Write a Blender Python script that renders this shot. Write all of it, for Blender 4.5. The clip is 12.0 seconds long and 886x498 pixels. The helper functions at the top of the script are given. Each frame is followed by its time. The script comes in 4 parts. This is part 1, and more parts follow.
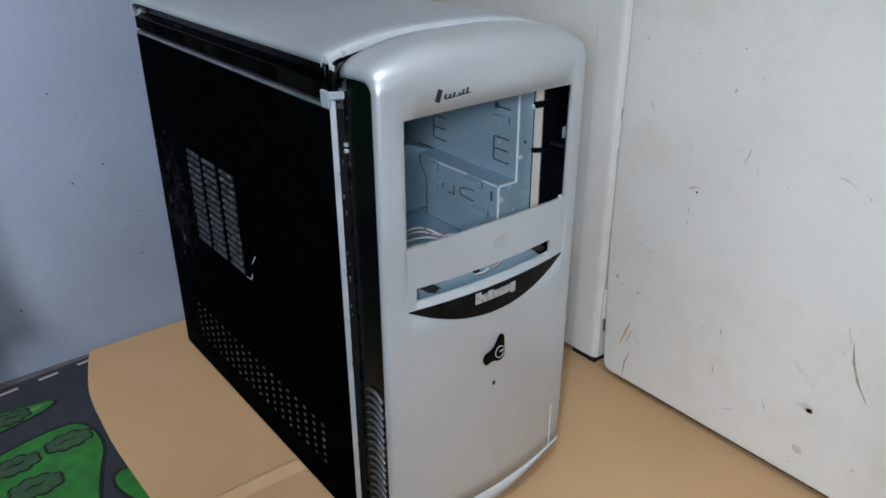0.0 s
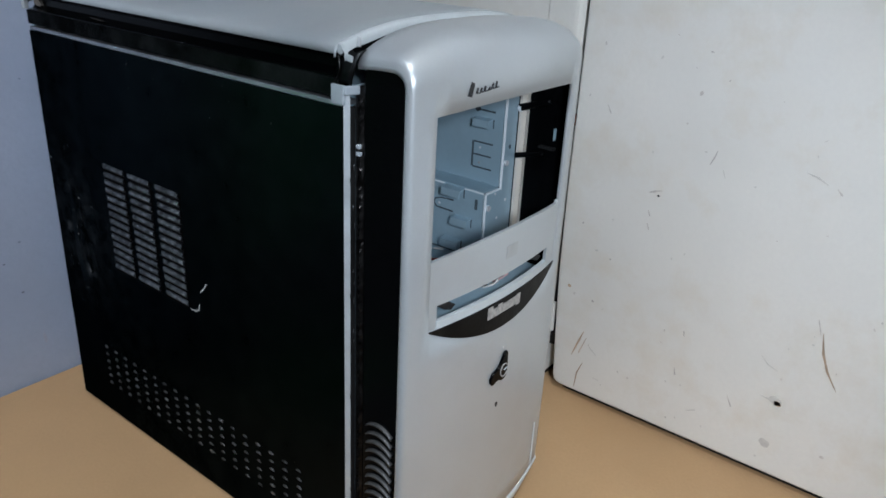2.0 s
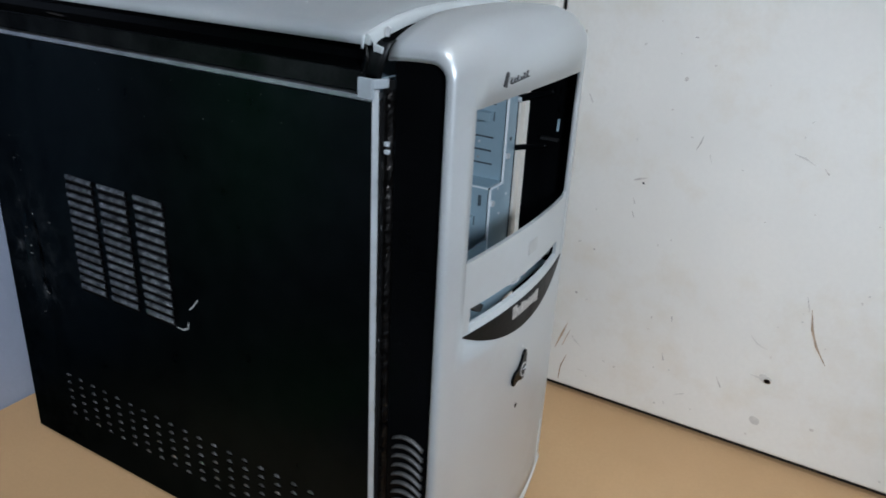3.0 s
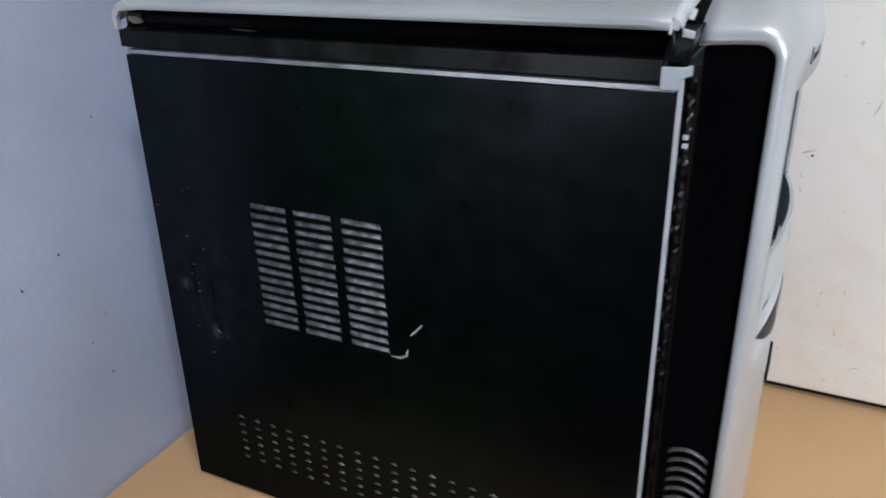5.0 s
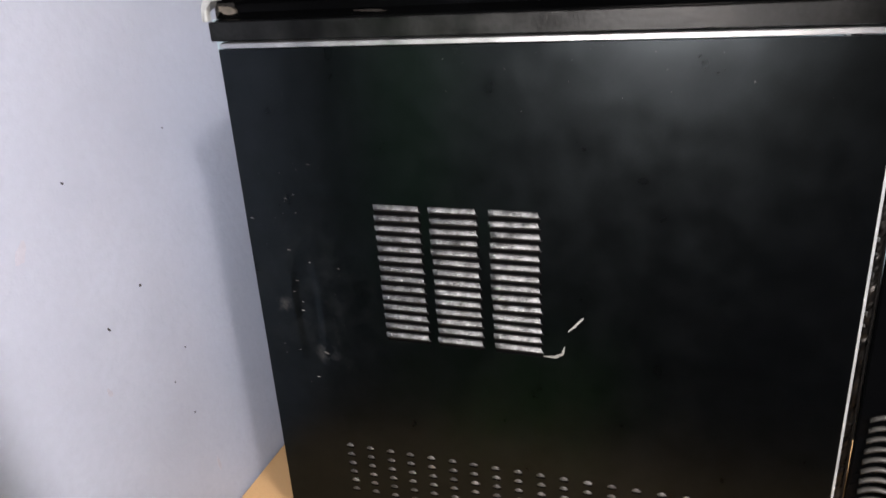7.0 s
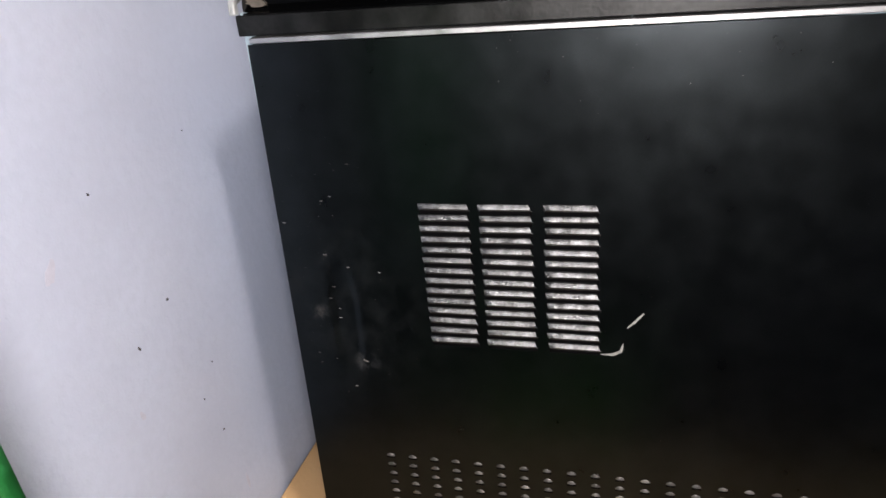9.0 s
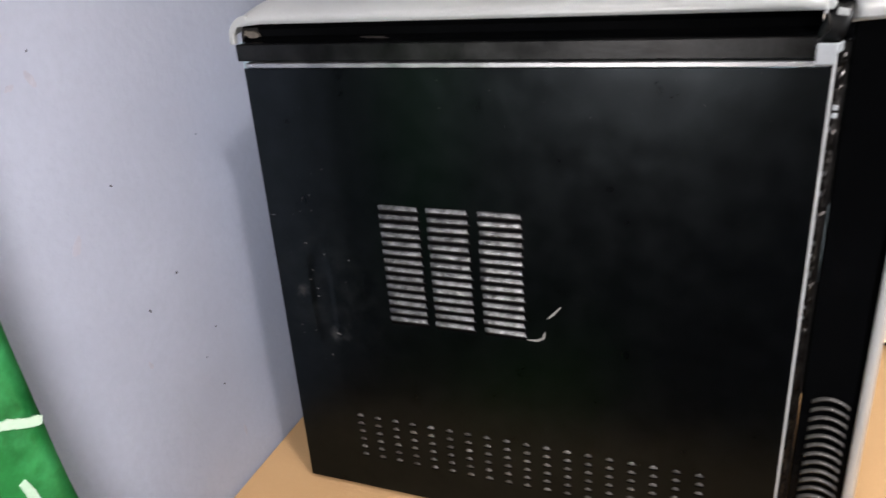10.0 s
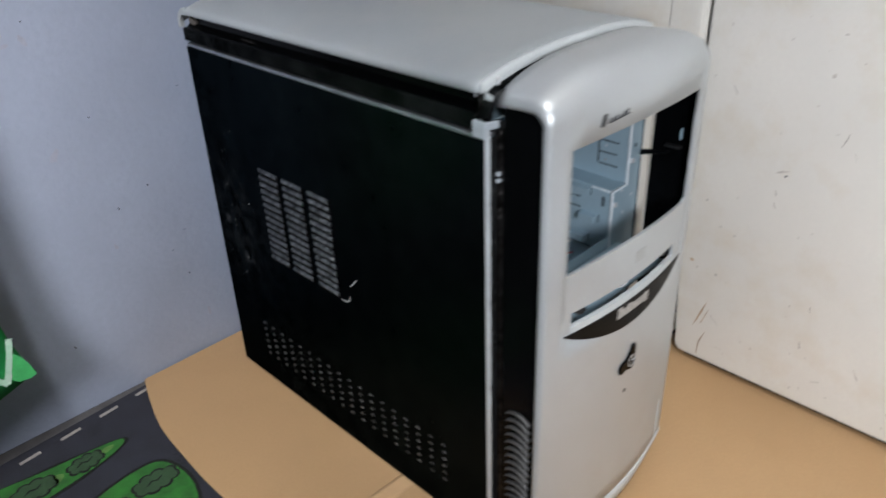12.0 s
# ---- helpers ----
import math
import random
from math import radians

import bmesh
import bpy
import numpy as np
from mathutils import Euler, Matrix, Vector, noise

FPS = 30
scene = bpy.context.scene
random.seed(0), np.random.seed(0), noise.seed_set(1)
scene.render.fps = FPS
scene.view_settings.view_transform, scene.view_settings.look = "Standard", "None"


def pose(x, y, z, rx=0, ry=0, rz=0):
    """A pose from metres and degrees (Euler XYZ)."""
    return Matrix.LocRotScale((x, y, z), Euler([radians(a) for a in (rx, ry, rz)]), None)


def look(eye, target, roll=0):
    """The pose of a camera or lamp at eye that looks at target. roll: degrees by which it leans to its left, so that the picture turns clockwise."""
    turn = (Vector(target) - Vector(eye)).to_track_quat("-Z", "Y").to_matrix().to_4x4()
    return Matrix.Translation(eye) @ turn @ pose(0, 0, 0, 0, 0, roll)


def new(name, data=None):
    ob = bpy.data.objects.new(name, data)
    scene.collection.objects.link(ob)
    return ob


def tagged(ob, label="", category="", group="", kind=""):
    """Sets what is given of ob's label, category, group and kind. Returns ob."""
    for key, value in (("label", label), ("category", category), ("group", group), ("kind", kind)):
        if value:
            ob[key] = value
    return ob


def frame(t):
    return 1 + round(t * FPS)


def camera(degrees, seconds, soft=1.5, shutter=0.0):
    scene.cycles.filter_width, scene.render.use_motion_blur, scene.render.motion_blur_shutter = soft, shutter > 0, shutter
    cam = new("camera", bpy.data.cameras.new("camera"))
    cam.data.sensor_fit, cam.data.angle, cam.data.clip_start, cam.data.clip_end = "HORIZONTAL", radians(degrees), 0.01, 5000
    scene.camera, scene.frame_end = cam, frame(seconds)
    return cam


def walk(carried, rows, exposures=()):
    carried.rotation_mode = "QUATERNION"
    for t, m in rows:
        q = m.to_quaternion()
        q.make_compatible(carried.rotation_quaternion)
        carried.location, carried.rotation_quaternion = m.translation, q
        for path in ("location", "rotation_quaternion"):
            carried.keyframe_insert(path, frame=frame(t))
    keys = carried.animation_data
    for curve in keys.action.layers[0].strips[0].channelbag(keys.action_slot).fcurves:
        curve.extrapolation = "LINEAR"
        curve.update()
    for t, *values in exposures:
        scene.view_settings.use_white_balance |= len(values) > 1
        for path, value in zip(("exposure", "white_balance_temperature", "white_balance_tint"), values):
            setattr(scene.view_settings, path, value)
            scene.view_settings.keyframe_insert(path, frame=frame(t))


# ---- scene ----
cam = camera(60.64, 12.0, soft=1.6, shutter=0.5)
# time, place of the eye, heading, pitch and roll
ROWS = [
    (0.0, -0.2196, -0.3861, 0.4503, -38.57, -25.83, -0.21),
    (0.5, -0.2268, -0.3766, 0.4490, -40.55, -25.20, 0.65),
    (1.0, -0.2450, -0.3603, 0.4488, -42.72, -24.50, 0.99),
    (1.5, -0.2599, -0.3235, 0.4367, -48.33, -23.73, 2.36),
    (2.0, -0.2748, -0.2793, 0.4213, -53.12, -23.53, 3.00),
    (2.5, -0.2769, -0.2414, 0.4123, -57.33, -23.70, 2.96),
    (3.0, -0.2958, -0.2117, 0.4120, -60.93, -23.51, 3.01),
    (3.5, -0.3133, -0.1772, 0.4148, -61.65, -23.78, 2.48),
    (3.7, -0.3291, -0.1675, 0.4143, -59.26, -24.76, 2.43),
    (5.3, -0.3447, -0.0323, 0.3989, -64.94, -22.96, -3.18),
    (5.5, -0.3491, -0.0165, 0.3929, -66.25, -21.72, -3.41),
    (6.0, -0.3601, 0.0211, 0.3915, -65.03, -22.74, -4.31),
    (6.5, -0.3664, 0.0364, 0.3881, -65.41, -21.88, -3.84),
    (7.0, -0.3633, 0.0729, 0.3846, -69.89, -23.20, -4.34),
    (7.5, -0.3667, 0.1244, 0.3828, -74.71, -24.71, -5.07),
    (7.7, -0.3664, 0.1460, 0.3869, -76.26, -25.08, -5.16),
    (9.3, -0.3569, 0.1058, 0.3845, -70.69, -24.02, -5.35),
    (9.5, -0.3690, 0.0817, 0.3947, -68.54, -24.41, -5.29),
    (10.0, -0.4019, 0.0344, 0.4153, -67.20, -24.57, -4.84),
    (10.5, -0.3962, -0.0344, 0.4393, -64.69, -26.11, -4.24),
    (11.0, -0.3911, -0.1080, 0.4605, -57.87, -27.77, -3.01),
    (11.5, -0.3507, -0.1870, 0.4732, -49.05, -30.52, -2.00),
    (12.0, -0.2943, -0.2709, 0.4881, -44.18, -29.71, -2.28),
]
EXPOSURES = [(0.0, -0.20, 5680, 9), (3.5, -0.14, 5680, 9), (5.5, 0.42, 6350, 17), (6.5, 1.05, 7100, 19), (9.5, 1.03, 7100, 19), (10.5, 0.26, 6600, 18), (11.5, 0.12, 6300, 15), (12.0, 0.04, 6200, 13)]
walk(cam, [(t, pose(x, y, z, 0, 0, yaw) @ pose(0, 0, 0, 90 + pitch) @ pose(0, 0, 0, 0, 0, roll)) for t, x, y, z, yaw, pitch, roll in ROWS], EXPOSURES)

# ---- light ----
world = bpy.data.worlds.new("room_world")
scene.world = world
world.use_nodes = True
world.node_tree.nodes["Background"].inputs["Color"].default_value = (0.02, 0.022, 0.026, 1)
world.node_tree.nodes["Background"].inputs["Strength"].default_value = 0.3


def lamp(name, at, watts, radius, colour):
    data = bpy.data.lights.new(name, "POINT")
    data.energy, data.shadow_soft_size, data.color = watts, radius, colour
    ob = new(name, data)
    ob.location = at
    return ob


lamp("ceiling_lamp", (-0.83, -0.865, 2.36), 72.0, 0.10, (0.985, 0.97, 0.94))


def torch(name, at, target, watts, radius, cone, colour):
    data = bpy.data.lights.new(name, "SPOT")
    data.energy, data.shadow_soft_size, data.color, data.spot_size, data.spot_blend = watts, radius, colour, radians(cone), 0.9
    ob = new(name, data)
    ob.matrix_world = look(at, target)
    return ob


# two fixed spots stand in for the phone light that moves with the eye
torch("phone_stand_in_front", (-0.29, -0.43, 0.48), (0.25, -0.07, 0.14), 12.6, 0.045, 68, (0.95, 0.98, 1.0))
torch("phone_stand_in_side", (-0.43, 0.092, 0.358), (-0.06, 0.29, 0.20), 6.1, 0.050, 96, (1.0, 0.98, 0.96))


# ---- materials ----
def material(name, colour, rough=0.5, metal=0.0, vary=0.15, scale=30.0, fine=400.0, bump=0.1, stain=None, stain_amount=0.3,
             stain_scale=9.0, rough_vary=0.1, coat=0.0, flecks=None, placed=False, fleck_scale=160.0, fleck_size=0.06, per_object=0.0, spec=0.5, rim=1.0):
    """Base colour with cloudy and fine variation, stains, light flecks and fine relief, all in metres."""
    m = bpy.data.materials.new(name)
    m.use_nodes = True
    n, l = m.node_tree.nodes, m.node_tree.links
    b = n["Principled BSDF"]
    co = n.new("ShaderNodeNewGeometry" if placed else "ShaderNodeTexCoord")
    where = co.outputs["Position" if placed else "Object"]

    def tex(s, detail=4.0, rough_=0.55):
        t = n.new("ShaderNodeTexNoise")
        t.inputs["Scale"].default_value, t.inputs["Detail"].default_value, t.inputs["Roughness"].default_value = s, detail, rough_
        l.new(where, t.inputs["Vector"])
        return t.outputs["Fac"]

    def ramp(src, lo, hi, a=0.0, z=1.0):
        r = n.new("ShaderNodeMapRange")
        for key, v in (("From Min", lo), ("From Max", hi), ("To Min", a), ("To Max", z)):
            r.inputs[key].default_value = v
        l.new(src, r.inputs["Value"])
        return r.outputs["Result"]

    def mix(f, a, c):
        x = n.new("ShaderNodeMix")
        x.data_type = "RGBA"
        for src, k in ((f, 0), (a, 6), (c, 7)):
            if isinstance(src, (tuple, float)):
                x.inputs[k].default_value = src if k == 0 else (*src, 1.0)
            else:
                l.new(src, x.inputs[k])
        return x.outputs[2]

    big, small = tex(scale), tex(fine, 3.0)
    dark = tuple(c * (1 - vary) for c in colour)
    light = tuple(min(1.0, c * (1 + vary)) for c in colour)
    col = mix(ramp(big, 0.3, 0.7), dark, light)
    col = mix(ramp(small, 0.35, 0.75, 0.0, 0.35), col, tuple(c * (1 - 1.6 * vary) for c in colour))
    if stain:
        col = mix(ramp(tex(stain_scale, 6.0, 0.65), 0.5, 0.75, 0.0, stain_amount), col, stain)
    if per_object:
        info = n.new("ShaderNodeObjectInfo")
        col = mix(ramp(info.outputs["Random"], 0.0, 1.0, 0.0, per_object), col, tuple(c * 0.35 for c in colour))
    if flecks:
        v = n.new("ShaderNodeTexVoronoi")
        v.inputs["Scale"].default_value = fleck_scale
        l.new(where, v.inputs["Vector"])
        thin = ramp(v.outputs["Distance"], fleck_size, fleck_size * 0.6)
        g = n.new("ShaderNodeMath")
        g.operation = "MULTIPLY"
        l.new(thin, g.inputs[0])
        l.new(ramp(tex(14.0, 2.0), 0.55, 0.62), g.inputs[1])
        col = mix(g.outputs[0], col, flecks)
    l.new(col, b.inputs["Base Color"])
    b.inputs["Metallic"].default_value = metal
    b.inputs["Coat Weight"].default_value = coat
    b.inputs["Specular IOR Level"].default_value = spec
    b.inputs["Specular Tint"].default_value = (rim, rim, rim, 1.0)
    l.new(ramp(big, 0.25, 0.75, max(0.02, rough - rough_vary), min(1.0, rough + rough_vary)), b.inputs["Roughness"])
    if bump:
        bp = n.new("ShaderNodeBump")
        bp.inputs["Strength"].default_value, bp.inputs["Distance"].default_value = bump, 0.001
        l.new(small, bp.inputs["Height"])
        l.new(bp.outputs["Normal"], b.inputs["Normal"])
    return m


BLUE_WALL = material("lavender_blue_wall_paint", (0.345, 0.395, 0.50), 0.75, vary=0.08, scale=7, fine=170, bump=0.45, stain=(0.28, 0.31, 0.39), stain_amount=0.25)
# unseen walls are darkened here so the black panel reflects little
FAR_WALL = material("darkened_unseen_wall", (0.05, 0.056, 0.072), 0.8, vary=0.07, scale=7, fine=220, bump=0.2)
WHITE_PAINT = material("aged_white_door_paint", (0.74, 0.72, 0.66), 0.5, vary=0.04, scale=9, fine=260, bump=0.12, stain=(0.62, 0.54, 0.40), stain_amount=0.5, stain_scale=15)
# near-black colour for the shade in door gaps and for small dark spots
GAP_SHADE_AND_SPOT = material("gap_shade_and_dark_spot", (0.008, 0.006, 0.005), 0.8, vary=0.3)
SCUFF = material("brown_scuff", (0.44, 0.33, 0.22), 0.7, vary=0.35, scale=90)
GREY_SCUFF = material("grey_scuff", (0.55, 0.51, 0.455), 0.8, vary=0.3, scale=120)
SMUDGE = material("pale_grey_smudge", (0.60, 0.575, 0.52), 0.8, vary=0.12, scale=150)
SPECK = material("black_speck", (0.03, 0.03, 0.035), 0.7)
WALL_SMUDGE = material("wall_smudge", (0.36, 0.38, 0.46), 0.8, vary=0.1, scale=150)
RUST = material("rusty_hinge", (0.30, 0.10, 0.04), 0.8, vary=0.5, scale=150)
CARDBOARD = material("brown_cardboard", (0.43, 0.272, 0.132), 0.8, vary=0.07, scale=6, fine=330, bump=0.22, stain=(0.38, 0.22, 0.095), stain_amount=0.35, stain_scale=5)
CARD_CREASE = material("pressed_cardboard_crease", (0.51, 0.33, 0.17), 0.75, vary=0.08, scale=40)
CARPET = material("dark_grey_carpet", (0.022, 0.0235, 0.034), 0.95, vary=0.3, scale=60, fine=900, bump=0.9, flecks=(0.004, 0.004, 0.004), fleck_scale=300, fleck_size=0.34)
CARPET_EDGE = material("grey_carpet_border", (0.10, 0.095, 0.095), 0.95, vary=0.25, scale=60, fine=900, bump=0.9)
CARPET_GREEN = material("green_carpet_print", (0.024, 0.15, 0.020), 0.95, vary=0.35, scale=70, fine=900, bump=0.9)
CARPET_LIME = material("light_green_carpet_print", (0.09, 0.20, 0.045), 0.95, vary=0.3, scale=70, fine=900, bump=0.9)
CARPET_DARK = material("dark_green_carpet_print", (0.030, 0.070, 0.030), 0.95, vary=0.3, scale=70, fine=900, bump=0.9)
CARPET_LINE = material("black_carpet_outline", (0.005, 0.006, 0.005), 0.95, vary=0.3, scale=70, fine=900, bump=0.9)
CARPET_WHITE = material("white_carpet_dash", (0.38, 0.35, 0.32), 0.95, vary=0.2, scale=90, fine=900, bump=0.9)
WOOD_FLOOR = material("brown_floor", (0.16, 0.085, 0.03), 0.6, vary=0.4, scale=30)
CEILING = material("ceiling_paint", (0.68, 0.67, 0.64), 0.8, vary=0.04, scale=5)
BLACK_PANEL = material("satin_black_steel", (0.0240, 0.0295, 0.0330), 0.300, metal=1.0, rim=0.30, vary=0.14, scale=48, fine=1200, bump=0.05, rough_vary=0.035,
                       flecks=(0.10, 0.10, 0.105), fleck_scale=230, fleck_size=0.05)


def dusty(mat, centre, reach, colour, amount):
    """A patch of settled dust on a metal surface, cloudy, fading out from its centre; also paints a dent's glint."""
    n, l = mat.node_tree.nodes, mat.node_tree.links
    b = n["Principled BSDF"]
    geo, far, cloud, thin, mask = (n.new(k) for k in ("ShaderNodeNewGeometry", "ShaderNodeVectorMath", "ShaderNodeTexNoise", "ShaderNodeMapRange", "ShaderNodeMath"))
    far.operation, far.inputs[1].default_value = "DISTANCE", centre
    l.new(geo.outputs["Position"], far.inputs[0])
    cloud.inputs["Scale"].default_value, cloud.inputs["Detail"].default_value, cloud.inputs["Roughness"].default_value = 55.0, 6.0, 0.7
    l.new(geo.outputs["Position"], cloud.inputs["Vector"])
    for key, v in (("From Min", reach), ("From Max", 0.2 * reach), ("To Min", 0.0), ("To Max", amount)):
        thin.inputs[key].default_value = v
    l.new(far.outputs["Value"], thin.inputs["Value"])
    lift = n.new("ShaderNodeMapRange")
    for key, v in (("From Min", 0.45), ("From Max", 0.75), ("To Min", 0.0), ("To Max", 1.0)):
        lift.inputs[key].default_value = v
    l.new(cloud.outputs["Fac"], lift.inputs["Value"])
    mask.operation = "MULTIPLY"
    l.new(thin.outputs["Result"], mask.inputs[0])
    l.new(lift.outputs["Result"], mask.inputs[1])
    mix = n.new("ShaderNodeMix")
    mix.data_type = "RGBA"
    l.new(mask.outputs[0], mix.inputs[0])
    l.new(b.inputs["Base Color"].links[0].from_socket, mix.inputs[6])
    mix.inputs[7].default_value = (*colour, 1)
    l.new(mix.outputs[2], b.inputs["Base Color"])
    less = n.new("ShaderNodeMath")
    less.operation, less.use_clamp = "SUBTRACT", True
    less.inputs[0].default_value = 1.0
    if b.inputs["Metallic"].links:
        l.new(b.inputs["Metallic"].links[0].from_socket, less.inputs[0])
    l.new(mask.outputs[0], less.inputs[1])
    l.new(less.outputs[0], b.inputs["Metallic"])


dusty(BLACK_PANEL, (0.0, 0.298, 0.180), 0.075, (0.022, 0.021, 0.021), 0.30)
# this small pale patch paints the soft glint of the panel's dent
dusty(BLACK_PANEL, (0.0, 0.2880, 0.1405), 0.0095, (0.13, 0.13, 0.13), 1.0)
dusty(BLACK_PANEL, (0.0, 0.3135, 0.1730), 0.0080, (0.11, 0.105, 0.10), 1.0)
BLACK_GLOSS = material("glossy_black_plastic", (0.0016, 0.0018, 0.0021), 0.20, spec=0.11, rim=0.3, vary=0.2, scale=30, bump=0.0, rough_vary=0.04)
BLACK_MATT = material("matt_black_plastic", (0.003, 0.003, 0.003), 0.6, vary=0.3)
BLACK_STRIP = material("worn_black_strip", (0.030, 0.032, 0.033), 0.40, metal=1.0, rim=0.2, vary=0.35, scale=45, stain=(0.04, 0.04, 0.04), stain_amount=0.4, stain_scale=70)
LOUVRE = material("dusty_worn_louvre", (0.285, 0.30, 0.32), 0.42, metal=1.0, rim=0.15, vary=0.6, scale=160, fine=900, bump=0.5, stain=(0.03, 0.030, 0.030), stain_amount=0.9, stain_scale=110, per_object=0.55, placed=True)
BUMP = material("worn_punched_vent", (0.21, 0.21, 0.21), 0.50, metal=1.0, rim=0.1, vary=0.5, scale=150, per_object=0.8, placed=True, stain=(0.01, 0.01, 0.01), stain_amount=0.8, stain_scale=40)
FIN = material("dusty_grey_grille", (0.055, 0.054, 0.052), 0.45, vary=0.4, scale=120, stain=(0.03, 0.03, 0.03), stain_amount=0.6, stain_scale=90, per_object=0.4, placed=True)
SILVER = material("silver_painted_plastic", (0.53, 0.56, 0.57), 0.38, metal=0.45, vary=0.05, scale=12, fine=900, bump=0.06, stain=(0.42, 0.40, 0.37), stain_amount=0.25, stain_scale=14)
SILVER_TOP = material("dusty_silver_top", (0.395, 0.43, 0.445), 0.45, metal=0.3, vary=0.07, scale=14, fine=600, bump=0.1, stain=(0.50, 0.49, 0.47), stain_amount=0.4, stain_scale=10)
SILVER_LIP = material("pale_silver_lip", (0.57, 0.61, 0.62), 0.4, metal=0.2, vary=0.08, scale=30)
PALE_FOLD = material("bare_steel_front_fold", (0.60, 0.645, 0.67), 0.45, metal=0.55, rim=0.3, vary=0.06, scale=60, stain=(0.40, 0.42, 0.44), stain_amount=0.5, stain_scale=80)
SIDE_EDGE = material("bare_steel_side_edge", (0.52, 0.55, 0.58), 0.42, metal=1.0, rim=0.15, vary=0.1, scale=60)
CHIP_DARK = material("dark_chip", (0.01, 0.01, 0.01), 0.5)
PALE_STEEL = material("pale_blue_grey_steel", (0.48, 0.535, 0.575), 0.40, metal=0.25, vary=0.06, scale=60, fine=300, bump=0.08, stain=(0.30, 0.32, 0.34), stain_amount=0.35, stain_scale=40)
GASKET = material("crumpled_dark_metal", (0.065, 0.063, 0.061), 0.34, metal=1.0, rim=0.2, vary=0.6, scale=140, stain=(0.02, 0.018, 0.016), stain_amount=0.9, stain_scale=110)
EDGE_HIGHLIGHT = material("painted_edge_highlight", (0.80, 0.85, 0.88), 0.4, vary=0.05, scale=60)
GALVANISED = material("galvanised_steel", (0.36, 0.485, 0.56), 0.42, metal=0.3, vary=0.07, scale=22, fine=300, bump=0.06, rough_vary=0.12)
SLOT_SHADE = material("painted_slot_shade", (0.0025, 0.0025, 0.003), 0.9, spec=0.03)
SLOT_GREY = material("shadowy_punched_slot", (0.068, 0.092, 0.108), 0.7, vary=0.2)
CREAM = material("cream_edge", (0.66, 0.62, 0.55), 0.6, vary=0.06, scale=60)
CHROME = material("bright_screw", (0.75, 0.76, 0.77), 0.3, metal=0.4)
BADGE = material("dark_badge_plastic", (0.007, 0.0065, 0.006), 0.45, spec=0.12, rim=0.3, vary=0.5, scale=60, stain=(0.03, 0.026, 0.022), stain_amount=0.35, stain_scale=45)
LOGO = material("worn_silver_logo", (0.46, 0.44, 0.41), 0.5, metal=0.2, vary=0.3, scale=260, stain=(0.03, 0.03, 0.03), stain_amount=0.6, stain_scale=330)
BLACK_INK = material("black_ink", (0.012, 0.012, 0.014), 0.5)
WIRE_WHITE = material("white_wire", (0.75, 0.74, 0.72), 0.45)
WIRE_RED = material("red_wire", (0.42, 0.05, 0.05), 0.45)
WIRE_PINK = material("pale_pink_wire", (0.62, 0.42, 0.42), 0.45)
GREEN_CLOTH = material("green_printed_plastic", (0.006, 0.15, 0.035), 0.45, vary=0.35, scale=25, stain=(0.04, 0.34, 0.12), stain_amount=0.8, stain_scale=30, flecks=(0.004, 0.07, 0.02), fleck_scale=110, fleck_size=0.4)
GREEN_WHITE = material("white_print_line", (0.42, 0.57, 0.47), 0.5, vary=0.15, scale=60, stain=(0.12, 0.42, 0.22), stain_amount=0.7, stain_scale=60)
GREEN_LIGHT = material("light_green_print", (0.06, 0.40, 0.12), 0.5, vary=0.2, scale=60, stain=(0.02, 0.24, 0.07), stain_amount=0.6, stain_scale=70)


# ---- helpers of this scene ----
def link(name, bm, mat, smooth=False):
    bmesh.ops.recalc_face_normals(bm, faces=bm.faces)
    me = bpy.data.meshes.new(name)
    bm.to_mesh(me)
    bm.free()
    me.materials.append(mat)
    if smooth:
        for p in me.polygons:
            p.use_smooth = True
    return me


def part(name, bm, mat, parent, label="", smooth=False, bevel=0.0):
    ob = new(name, link(name, bm, mat, smooth))
    attach(ob, parent, label)
    if bevel:
        rounded(ob, bevel)
    return ob


def rounded(ob, width, segments=2):
    b = ob.modifiers.new("bevel", "BEVEL")
    b.width, b.segments, b.limit_method, b.angle_limit = width, segments, "ANGLE", radians(40)


def attach(ob, parent, label=""):
    ob.parent = parent
    if parent.type == "EMPTY":
        ob.matrix_parent_inverse = Matrix.Translation(-parent.location)
    if label:
        ob["label"] = label


def piece(name, me, parent, at, turn=(0, 0, 0)):
    ob = new(name, me)
    attach(ob, parent)
    ob.matrix_basis = pose(*at, *turn)
    return ob


def thing(name, at, label, category, **more):
    ob = new(name)
    ob.empty_display_size = 0.05
    ob.location = at
    return tagged(ob, label, category, **more)


def box(x0, x1, y0, y1, z0, z1, bm=None):
    bm = bm or bmesh.new()
    v = [bm.verts.new((x, y, z)) for x in (x0, x1) for y in (y0, y1) for z in (z0, z1)]
    for f in ((0, 1, 3, 2), (4, 6, 7, 5), (0, 4, 5, 1), (2, 3, 7, 6), (0, 2, 6, 4), (1, 5, 7, 3)):
        bm.faces.new([v[i] for i in f])
    return bm


